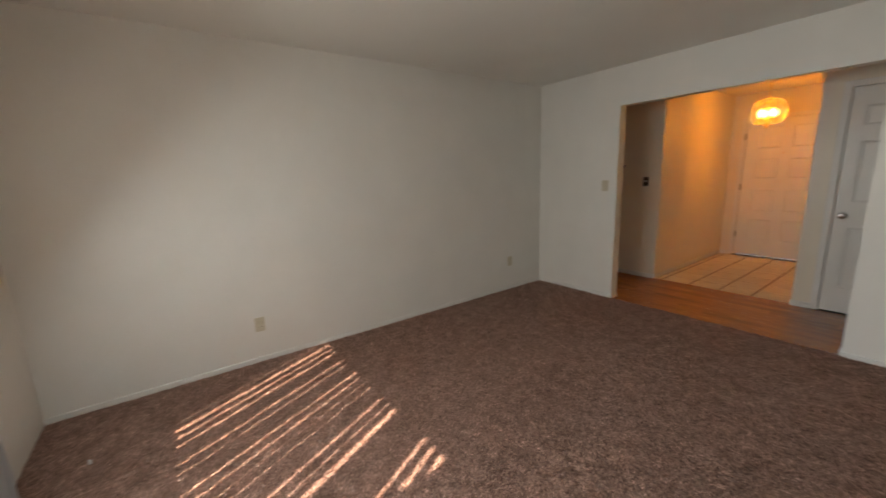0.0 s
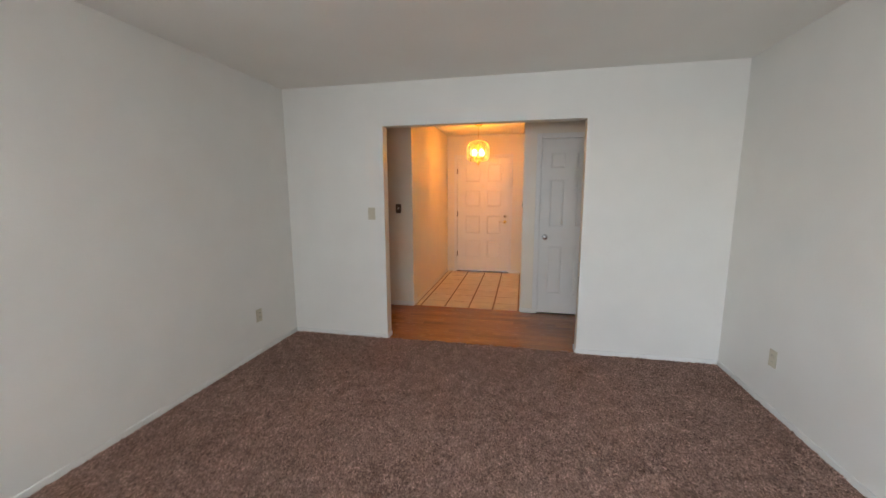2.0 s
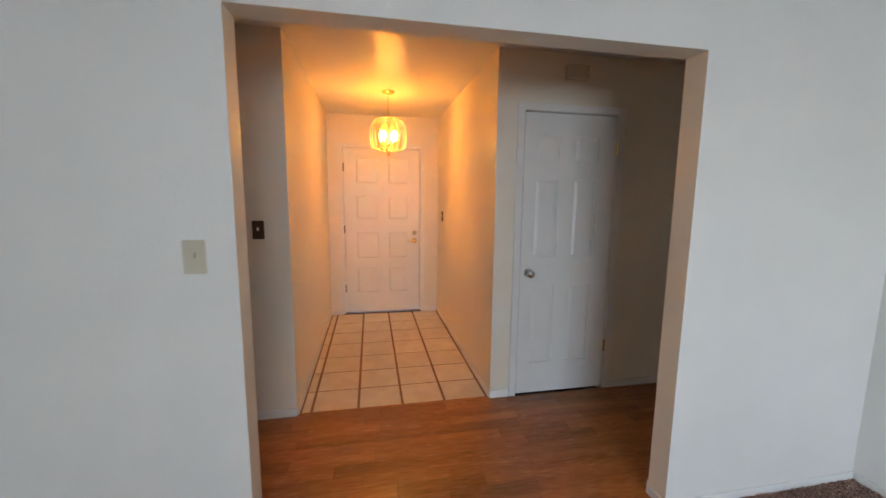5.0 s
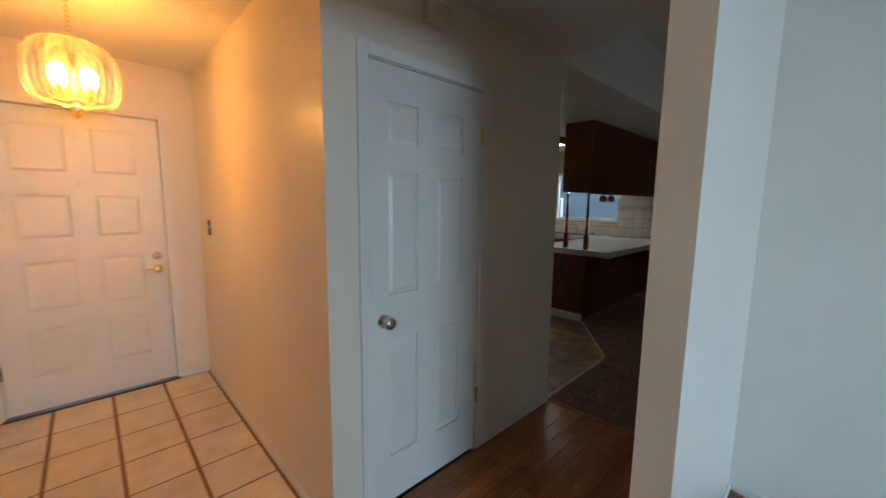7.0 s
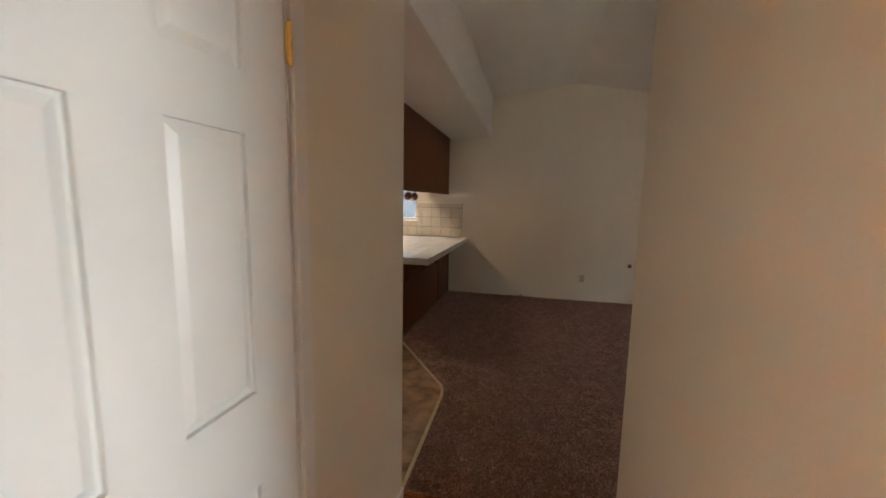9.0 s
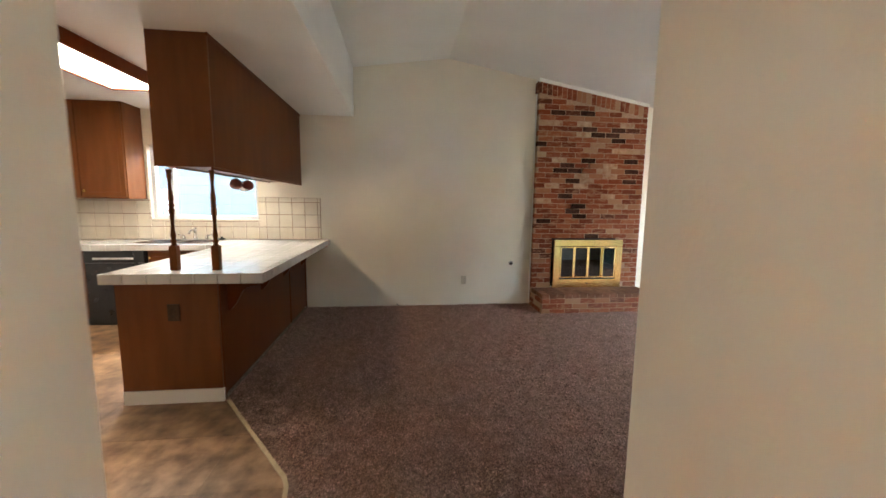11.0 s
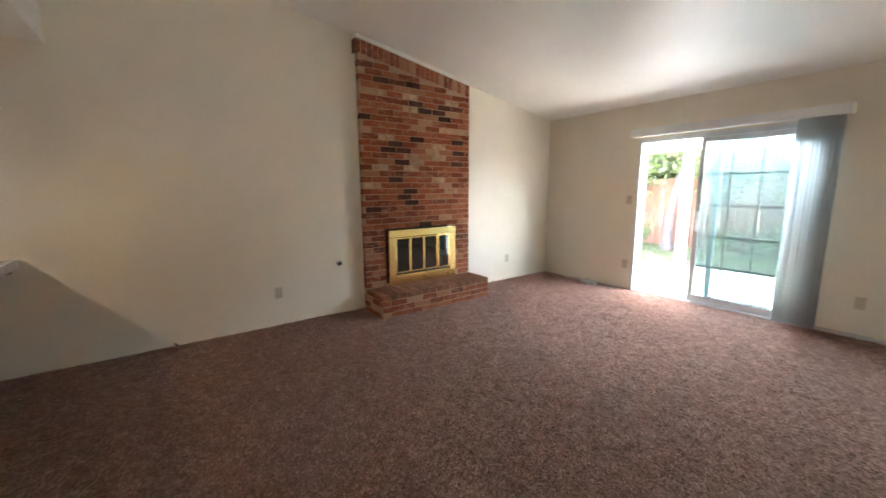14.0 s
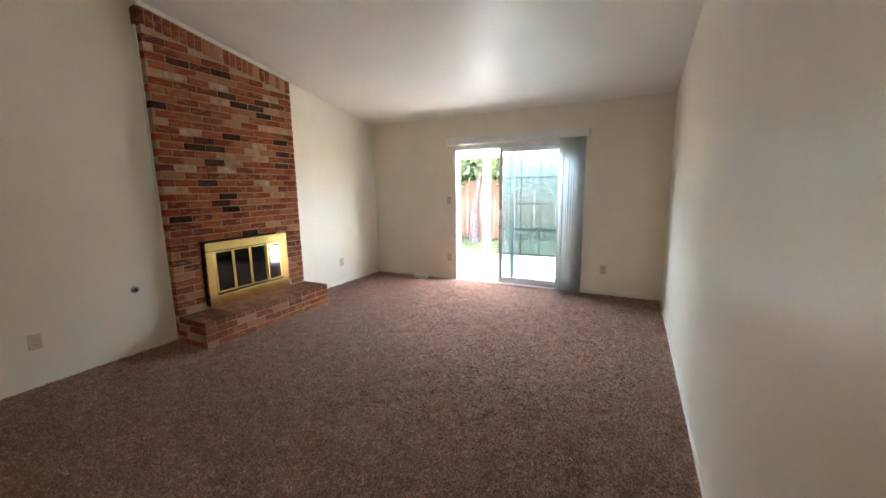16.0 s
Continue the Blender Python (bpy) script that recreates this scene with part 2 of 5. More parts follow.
def brick_material():
    m, n, l, b = material("brick")
    info = n.new("ShaderNodeObjectInfo")
    r = n.new("ShaderNodeValToRGB")
    r.color_ramp.interpolation = "CONSTANT"
    tones = ((0.0, (0.235, 0.060, 0.025)), (0.16, (0.30, 0.084, 0.036)), (0.30, (0.185, 0.046, 0.021)), (0.44, (0.33, 0.105, 0.046)),
             (0.57, (0.255, 0.068, 0.029)), (0.70, (0.36, 0.155, 0.080)), (0.79, (0.42, 0.235, 0.135)), (0.86, (0.21, 0.054, 0.024)),
             (0.94, (0.13, 0.042, 0.022)), (0.98, (0.46, 0.30, 0.185)))
    ramp = r.color_ramp.elements
    ramp[0].color = (*tones[0][1], 1)
    ramp[1].position, ramp[1].color = tones[1][0], (*tones[1][1], 1)
    for p, c in tones[2:]:
        ramp.new(p).color = (*c, 1)
    l.new(info.outputs["Random"], r.inputs[0])
    geo = n.new("ShaderNodeNewGeometry")
    n1 = n.new("ShaderNodeTexNoise")
    n1.inputs["Scale"].default_value, n1.inputs["Detail"].default_value = 22, 8
    mp = n.new("ShaderNodeMapping")
    mp.inputs["Scale"].default_value = (1, 0.55, 1.7)
    l.new(geo.outputs["Position"], mp.inputs["Vector"])
    l.new(mp.outputs[0], n1.inputs["Vector"])
    f = n.new("ShaderNodeMapRange")
    f.inputs[1].default_value, f.inputs[2].default_value, f.inputs[4].default_value = 0.5, 0.68, 0.75
    l.new(n1.outputs["Fac"], f.inputs[0])
    mix = n.new("ShaderNodeMix")
    mix.data_type = "RGBA"
    l.new(f.outputs[0], mix.inputs["Factor"])
    l.new(r.outputs[0], mix.inputs["A"])
    mix.inputs["B"].default_value = (0.38, 0.20, 0.115, 1)
    l.new(mix.outputs["Result"], b.inputs["Base Color"])
    b.inputs["Roughness"].default_value, b.inputs["Specular IOR Level"].default_value = 0.9, 0.15
    n2 = n.new("ShaderNodeTexNoise")
    n2.inputs["Scale"].default_value, n2.inputs["Detail"].default_value = 120, 4
    l.new(geo.outputs["Position"], n2.inputs["Vector"])
    bp = n.new("ShaderNodeBump")
    bp.inputs["Strength"].default_value, bp.inputs["Distance"].default_value = 0.6, 0.004
    l.new(n2.outputs["Fac"], bp.inputs["Height"])
    l.new(bp.outputs[0], b.inputs["Normal"])
    return m


def glass_material(name, color, rough, alpha, ior=1.45):
    m, n, l, b = material(name)
    tr = n.new("ShaderNodeBsdfTransparent")
    tr.inputs[0].default_value = (*color, 1)
    gl = n.new("ShaderNodeBsdfGlossy")
    gl.inputs["Roughness"].default_value = rough
    fr = n.new("ShaderNodeFresnel")
    fr.inputs[0].default_value = ior
    mx = n.new("ShaderNodeMixShader")
    l.new(fr.outputs[0], mx.inputs[0]), l.new(tr.outputs[0], mx.inputs[1]), l.new(gl.outputs[0], mx.inputs[2])
    df = n.new("ShaderNodeBsdfTranslucent")
    df.inputs[0].default_value = (*color, 1)
    m2 = n.new("ShaderNodeMixShader")
    m2.inputs[0].default_value = alpha
    l.new(mx.outputs[0], m2.inputs[1]), l.new(df.outputs[0], m2.inputs[2])
    l.new(m2.outputs[0], n["Material Output"].inputs[0])
    return m


def slat_material(name, color, through_light):
    m, n, l, b = material(name)
    b.inputs["Base Color"].default_value = (*color, 1)
    b.inputs["Roughness"].default_value = 0.5
    t = n.new("ShaderNodeBsdfTranslucent")
    t.inputs[0].default_value = (*color, 1)
    mx = n.new("ShaderNodeMixShader")
    mx.inputs[0].default_value = through_light
    l.new(b.outputs[0], mx.inputs[1]), l.new(t.outputs[0], mx.inputs[2])
    l.new(mx.outputs[0], n["Material Output"].inputs[0])
    return m


def glow_material(name, color, strength):
    m, n, l, b = material(name)
    b.inputs["Base Color"].default_value = (*color, 1)
    b.inputs["Emission Color"].default_value = (*color, 1)
    b.inputs["Emission Strength"].default_value = strength
    return m


BRICK = brick_material()
GLASS = glass_material("clear_glass", (0.97, 0.99, 0.98), 0.0, 0.0)
# Tint dims the garden view; the translucent share paints a pale haze over it.
TINT = glass_material("hazy_tinted_glass", (0.52, 0.61, 0.60), 0.0, 0.08)
DARKGLASS = glass_material("smoked_glass", (0.07, 0.085, 0.11), 0.01, 0.0, 1.8)
AMBER = glass_material("amber_glass", (1.0, 0.91, 0.70), 0.12, 0.03)
SLAT = slat_material("blind_slat", (0.78, 0.80, 0.80), 0.68)
SLATW = slat_material("white_blind_slat", (0.75, 0.76, 0.76), 0.35)
BULB = glow_material("lit_bulb", (1.0, 0.74, 0.38), 4.2)
TUBE = glow_material("light_diffuser", (1.0, 0.90, 0.74), 1.1)


# ---- building helpers ----
def thing(name, loc, label, category, group="", kind=""):
    ob = new(name)
    ob.location = loc
    ob.empty_display_size = 0.1
    return tagged(ob, label, category, group, kind)


def origin(ob):
    at = Vector((0, 0, 0))
    while ob:
        at += ob.location
        ob = ob.parent
    return at


def mesh_of(bm, name, mat, smooth=False):
    me = bpy.data.meshes.new(name)
    bmesh.ops.recalc_face_normals(bm, faces=bm.faces[:])
    if smooth:
        for f in bm.faces:
            f.smooth = True
    bm.to_mesh(me)
    bm.free()
    for m in (mat if isinstance(mat, (list, tuple)) else [mat]):
        me.materials.append(m)
    return me


def part(name, bm, mat, parent, label="", smooth=False):
    """Link a bmesh, given in world places, as one mesh under parent."""
    at = origin(parent)
    bmesh.ops.translate(bm, vec=-at, verts=bm.verts[:])
    ob = new(name, mesh_of(bm, name, mat, smooth))
    ob.parent = parent
    return tagged(ob, label)


def piece(name, me, parent, loc, rot=None, scale=None):
    ob = new(name, me)
    ob.parent = parent
    ob.location = Vector(loc) - origin(parent)
    if rot:
        ob.rotation_euler = rot
    if scale:
        ob.scale = scale
    return ob


def structure(name, bm, mat, label, category):
    return tagged(new(name, mesh_of(bm, name, mat)), label, category, kind="structure")


def box(bm, x0, x1, y0, y1, z0, z1, bevel=0.0, segs=2):
    vs = [bm.verts.new((x, y, z)) for x in (x0, x1) for y in (y0, y1) for z in (z0, z1)]
    fs = [bm.faces.new([vs[i] for i in q]) for q in
          ((0, 1, 3, 2), (4, 6, 7, 5), (0, 4, 5, 1), (2, 3, 7, 6), (0, 2, 6, 4), (1, 5, 7, 3))]
    bmesh.ops.recalc_face_normals(bm, faces=fs)
    if bevel:
        es = list({e for f in fs for e in f.edges})
        bmesh.ops.bevel(bm, geom=es, offset=bevel, segments=segs, affect="EDGES", profile=0.6)
    return bm


def boxes(*dims, bevel=0.0):
    bm = bmesh.new()
    for d in dims:
        box(bm, *d, bevel=bevel)
    return bm


def prism(bm, pts, lo, hi, axis):
    """A flat outline pushed along an axis. pts: the two other coordinates in x, y, z order."""
    def at(p, h):
        return {"x": (h, p[0], p[1]), "y": (p[0], h, p[1]), "z": (p[0], p[1], h)}[axis]
    a = [bm.verts.new(at(p, lo)) for p in pts]
    b = [bm.verts.new(at(p, hi)) for p in pts]
    fs = [bm.faces.new(a), bm.faces.new(b[::-1])]
    k = len(pts)
    for i in range(k):
        fs.append(bm.faces.new((a[i], b[i], b[(i + 1) % k], a[(i + 1) % k])))
    bmesh.ops.recalc_face_normals(bm, faces=fs)
    return bm


def lathe(bm, profile, at, axis="z", n=20):
    """A turned shape from (radius, height) pairs, standing at a place; axis: where its height points."""
    turn = {"z": Matrix(), "y": Matrix.Rotation(radians(-90), 4, "X"), "-y": Matrix.Rotation(radians(90), 4, "X"),
            "x": Matrix.Rotation(radians(90), 4, "Y"), "-x": Matrix.Rotation(radians(-90), 4, "Y")}[axis]
    m = Matrix.Translation(at) @ turn
    rings = []
    for r, h in profile:
        rings.append([bm.verts.new(m @ Vector((r * math.cos(a), r * math.sin(a), h)))
                      for a in (2 * math.pi * i / n for i in range(n))])
    for a, b in zip(rings, rings[1:]):
        for i in range(n):
            bm.faces.new((a[i], a[(i + 1) % n], b[(i + 1) % n], b[i]))
    for ring in (rings[0], rings[-1]):
        bm.faces.new(ring)
    return bm


def tube(bm, pts, r, n=8):
    pts = [Vector(p) for p in pts]
    rings = []
    for i, p in enumerate(pts):
        d = (pts[min(i + 1, len(pts) - 1)] - pts[max(i - 1, 0)]).normalized()
        side = d.cross(Vector((0, 0, 1)) if abs(d.z) < 0.9 else Vector((1, 0, 0))).normalized()
        up = side.cross(d)
        rings.append([bm.verts.new(p + r * (math.cos(a) * side + math.sin(a) * up)) for a in (2 * math.pi * k / n for k in range(n))])
    for a, b in zip(rings, rings[1:]):
        for i in range(n):
            bm.faces.new((a[i], a[(i + 1) % n], b[(i + 1) % n], b[i]))
    bm.faces.new(rings[0]), bm.faces.new(rings[-1])
    return bm


# ---- the shell ----
XE, YS, XF = 8.345, -4.44, 4.105      # far wall, patio wall and near wall of the family room
LX, LY = 3.96, -4.68                  # living room: right wall, window wall
SLOPE = 0.172


def vault(y):
    return 2.44 + SLOPE * (y + 4.44) if y < 0 else 2.44 + SLOPE * 4.44 - 0.137 * y


structure("floor", boxes((-1.3, 8.5, -4.83, 4.72, -0.14, -0.03)), BASE, "bare dark subfloor slab under the floor coverings", "floor")
structure("wall_living_west", boxes((-0.12, 0, -4.68, 0, -0.03, 2.44)), WALL, "plain off-white painted living room wall", "wall")
def holed(x0, x1, y0, y1, top, a, b, head):
    """A wall along x with one opening that reaches the floor."""
    return prism(bmesh.new(), [(x0, -0.03), (a, -0.03), (a, head), (b, head), (b, -0.03), (x1, -0.03), (x1, top), (x0, top)], y0, y1, "y")


bm = holed(-0.12, XF, 0, 0.112, 2.54, 1.015, 2.815, 2.057)
for f in bm.faces:
    f.material_index = 1 if f.calc_center_median().y > 0.01 else 0
structure("wall_living_north", bm, [WALL, CREAM], "off-white wall with a wide cased opening to the hall", "wall")
bm = boxes((LX, XF, -4.83, 0, -0.03, 3.3))
for f in bm.faces:
    f.material_index = 1 if f.calc_center_median().x > XF - 0.01 else 0
structure("wall_living_east", bm, [WALL, CREAM], "off-white textured wall between living and family room", "wall")
structure("wall_living_south", boxes((-0.12, 0.85, -4.83, LY, -0.03, 2.54), (2.92, LX, -4.83, LY, -0.03, 2.54),
                                     (0.85, 2.92, -4.83, LY, -0.03, 0.70), (0.85, 2.92, -4.83, LY, 2.16, 2.54)), WALL,
          "off-white wall with a window behind vertical blinds", "wall")
structure("wall_hall_west", boxes((-1.32, -1.2, 0, 1.235, -0.03, 2.54)), CREAM, "cream end wall of the hall", "wall")
structure("wall_hall_south", boxes((-1.2, -0.12, 0, 0.112, -0.03, 2.54)), CREAM, "cream hall side wall", "wall")
structure("wall_hall_north", boxes((-1.2, 0.84, 1.115, 1.235, -0.03, 2.44)), CREAM, "cream hall wall beside the entry", "wall")
structure("wall_entry_west", boxes((0.84, 0.962, 1.115, 3.36, -0.03, 2.44)), CREAM, "cream entry wall glowing orange under the lamp", "wall")
structure("wall_entry_east", boxes((2.308, 2.43, 1.115, 3.36, -0.03, 2.44)), CREAM, "cream entry wall glowing orange under the lamp", "wall")
structure("wall_entry_north", holed(0.84, 4.03, 3.36, 3.5, 2.44, 1.135, 2.086, 2.06), CREAM, "cream entry wall around the front door", "wall")
structure("wall_closet", holed(2.43, 4.03, 1.115, 1.235, 2.44, 2.496, 3.223, 2.06), CREAM, "cream hall wall around the closet door", "wall")
structure("wall_kitchen_west", boxes((3.91, 4.03, 1.235, 3.36, -0.03, 2.45), (3.91, 4.03, 3.5, 4.72, -0.03, 2.45)), CREAM, "cream kitchen side wall", "wall")
structure("wall_kitchen_north", boxes((4.03, XE, 4.6, 4.72, -0.03, 2.45)), WALL, "off-white kitchen end wall", "wall")
WIN = (2.38, 3.63, 1.15, 2.03)
wall_east = structure("wall_east", boxes((XE, 8.5, -4.6, WIN[0], -0.03, 3.35), (XE, 8.5, WIN[1], 4.72, -0.03, 3.35),
                                         (XE, 8.5, WIN[0], WIN[1], -0.03, WIN[2]), (XE, 8.5, WIN[0], WIN[1], WIN[3], 3.35)), CREAM,
                      "tall cream wall with the fireplace and the kitchen window", "wall")
SL = (5.10, 6.90, 2.0)
structure("wall_south", holed(XF, XE, -4.6, YS, 2.75, SL[0], SL[1], SL[2]), CREAM,
          "cream wall around the sliding patio door", "wall")
structure("wall_hall_header", boxes((3.95, 4.05, 0.112, 1.19, 2.54, 3.3)), CREAM, "cream wall above the hall mouth", "wall")
structure("wall_soffit", boxes((3.95, XE, 1.19, 1.27, 2.57, 3.3)), WALL, "off-white bulkhead face above the kitchen edge", "wall")
structure("ceiling_living", boxes((-0.12, LX, LY, 0, 2.44, 2.54)), CEIL, "flat off-white textured living room ceiling", "ceiling")
structure("ceiling_hall", boxes((-1.32, 4.05, 0.112, 1.115, 2.44, 2.54), (-1.32, 3.91, 1.115, 3.5, 2.44, 2.54)), CEIL, "low off-white hall and entry ceiling", "ceiling")
structure("ceiling_kitchen", boxes((3.91, 8.5, 1.19, 4.72, 2.45, 2.57)), CEIL, "flat lowered kitchen ceiling", "ceiling")
bm = bmesh.new()
prism(bm, [(-4.62, vault(-4.62)), (0, vault(0)), (1.3, vault(1.3)), (1.3, vault(1.3) + 0.12), (0, vault(0) + 0.12), (-4.62, vault(-4.62) + 0.12)], XF - 0.06, 8.5, "x")
structure("ceiling_vault", bm, CEIL, "sloping off-white vaulted ceiling with a ridge", "ceiling")
# Overhang out of view, added to block the sun from the kitchen window.
structure("eave", boxes((8.5, 9.15, -4.9, 4.9, 2.25, 2.4)), WHITEW, "unseen white overhang added to keep sun out of the kitchen window", "eave")

# floor coverings
structure("carpet_living", boxes((0, LX, LY, 0.012, -0.03, 0)), CARPET, "brown cut-pile wall-to-wall carpet", "carpet")
VINYL_EDGE = [(4.05, 1.128), (5.02, 1.148), (5.12, 1.165), (5.19, 1.195), (5.24, 1.235), (5.99, 1.80)]
bm = bmesh.new()
prism(bm, [(4.05, 0.112), (XF, 0.112), (XF, YS), (SL[0], YS), (SL[0], -4.47), (SL[1], -4.47), (SL[1], YS), (XE, YS), (XE, 1.83), (5.99, 1.83)] + VINYL_EDGE[::-1], -0.03, 0, "z")
structure("carpet_family", bm, CARPET, "brown cut-pile wall-to-wall carpet", "carpet")


def pile(name, regions, per_m2, label):
    """Standing carpet yarn, as one mesh of leaning blades."""
    rng = np.random.default_rng(5)
    pts = []
    for x0, x1, y0, y1 in regions:
        k = int((x1 - x0) * (y1 - y0) * per_m2)
        pts.append(np.stack([rng.uniform(x0, x1, k), rng.uniform(y0, y1, k)], 1))
    p = np.concatenate(pts)
    cut = (p[:, 0] < 5.99) & (p[:, 0] > 5.2) & (p[:, 1] > 1.19 + (p[:, 0] - 5.2) * 0.775)
    cut |= (p[:, 0] <= 5.2) & (p[:, 0] > 4.0) & (p[:, 1] > 1.12)
    cut |= (p[:, 0] > 7.84) & (p[:, 1] < -1.16) & (p[:, 1] > -2.71)
    p = p[~cut]
    k = len(p)
    a = rng.uniform(0, 2 * np.pi, k)
    w, h = rng.uniform(0.003, 0.0055, k), rng.uniform(0.004, 0.008, k)
    def soft(cell, depth):
        """Smooth random values over the floor, one for each cell of the given width."""
        n = int(17 / cell) + 3
        grid = rng.uniform(-1, 1, (n, n, depth))
        gx, gy = (p[:, 0] + 1) / cell, (p[:, 1] + 6) / cell
        ix, iy = gx.astype(int), gy.astype(int)
        fx, fy = (gx - ix)[:, None], (gy - iy)[:, None]
        return (grid[ix, iy] * (1 - fx) + grid[ix + 1, iy] * fx) * (1 - fy) + (grid[ix, iy + 1] * (1 - fx) + grid[ix + 1, iy + 1] * fx) * fy

    nap = 0.006 * soft(0.09, 2) + 0.011 * soft(0.022, 2)      # patches and tufts where the yarn lies one way
    mound = 0.0035 + 0.0062 * soft(0.019, 1)[:, 0]             # tufts stand up out of the pile
    lean, b = rng.uniform(0.003, 0.008, k), rng.uniform(0, 2 * np.pi, k)
    co = np.zeros((k, 3, 3))
    co[:, 0, 0], co[:, 0, 1] = p[:, 0] - w * np.cos(a), p[:, 1] - w * np.sin(a)
    co[:, 1, 0], co[:, 1, 1] = p[:, 0] + w * np.cos(a), p[:, 1] + w * np.sin(a)
    co[:, 2, 0], co[:, 2, 1], co[:, 2, 2] = p[:, 0] + lean * np.cos(b) + nap[:, 0], p[:, 1] + lean * np.sin(b) + nap[:, 1], h + mound
    co[:, :2, 2] = np.maximum(mound - 0.003, -0.001)[:, None]
    me = bpy.data.meshes.new(name)
    me.vertices.add(3 * k), me.loops.add(3 * k), me.polygons.add(k)
    me.vertices.foreach_set("co", co.ravel())
    me.loops.foreach_set("vertex_index", np.arange(3 * k, dtype=np.int32))
    me.polygons.foreach_set("loop_start", np.arange(0, 3 * k, 3, dtype=np.int32))
    me.update(calc_edges=True)
    me.materials.append(PILE)
    return tagged(new(name, me), label, "carpet pile", kind="stuff")


pile("carpet_pile_living", [(0.004, LX - 0.004, LY, 0.008)], PILE_DENSITY, "standing brown yarn of the living room carpet")
pile("carpet_pile_family", [(XF + 0.004, XE - 0.004, YS, 0.112), (4.055, XE - 0.004, 0.112, 1.825)], PILE_DENSITY, "standing brown yarn of the family room carpet")

hall_floor = structure("hall_floor", boxes((-1.2, 4.05, 0.012, 1.115, -0.03, -0.012)), BASE, "dark underlay of the wood-look hall floor", "floor")
entry_floor = structure("entry_floor", boxes((0.962, 2.308, 1.115, 3.40, -0.03, -0.0035)), GROUT, "entry floor bed with dark brown grout", "floor")
kitchen_floor = structure("kitchen_floor", boxes((4.05, XE, 1.12, 4.6, -0.03, -0.006)), BASE, "underlay of the stone-look vinyl kitchen floor", "floor")
bm = bmesh.new()
for (xa, ya), (xb, yb) in zip(VINYL_EDGE, VINYL_EDGE[1:]):
    d = Vector((xb - xa, yb - ya)).normalized() * 0.011
    prism(bm, [(xa - d.y, ya + d.x), (xa + d.y, ya - d.x), (xb + d.y, yb - d.x), (xb - d.y, yb + d.x)], -0.004, 0.007, "z")
structure("floor_edging", bm, EDGING, "pale worn edging strip between vinyl and carpet", "trim")
structure("threshold_strip", boxes((1.015, 2.815, -0.004, 0.018, -0.01, 0.004)), LAMINATE, "thin wood strip between carpet and hall floor", "trim")
structure("hall_threshold", boxes((4.04, 4.062, 0.112, 1.12, -0.01, 0.005)), LAMINATE, "thin wood strip where hall floor meets carpet", "trim")
structure("entry_threshold", boxes((0.962, 2.308, 1.108, 1.13, -0.012, 0.003)), LAMINATE, "thin wood strip before the entry tiles", "trim")


def baseboard(name, runs, h=0.042, t=0.011):
    bm = bmesh.new()
    for x0, x1, y0, y1 in runs:
        box(bm, x0, x1, y0, y1, -0.005, h, bevel=0.003, segs=1)
    structure(name, bm, TRIM, "low off-white painted baseboard strip", "baseboard")


baseboard("baseboard_living", [(0, 0.011, LY, -0.011), (0, 1.015, -0.011, 0), (2.815, LX, -0.011, 0), (LX - 0.011, LX, LY, -0.011)])
baseboard("baseboard_jamb", [(1.015, 1.026, 0.0, 0.112), (2.804, 2.815, 0.0, 0.112)])
baseboard("baseboard_hall", [(-1.2, 0.962, 1.104, 1.115), (2.308, 2.45, 1.104, 1.115), (3.268, 4.03, 1.104, 1.115), (2.815, XF, 0.112, 0.123)], h=0.055)
baseboard("baseboard_entry", [(0.962, 0.973, 1.115, 3.36), (2.297, 2.308, 1.115, 3.36), (0.973, 1.09, 3.349, 3.36), (2.13, 2.297, 3.349, 3.36)], h=0.05)
baseboard("baseboard_family", [(XF, XF + 0.011, YS, 0.0), (XF, SL[0] - 0.02, YS, YS + 0.011)], h=0.04)


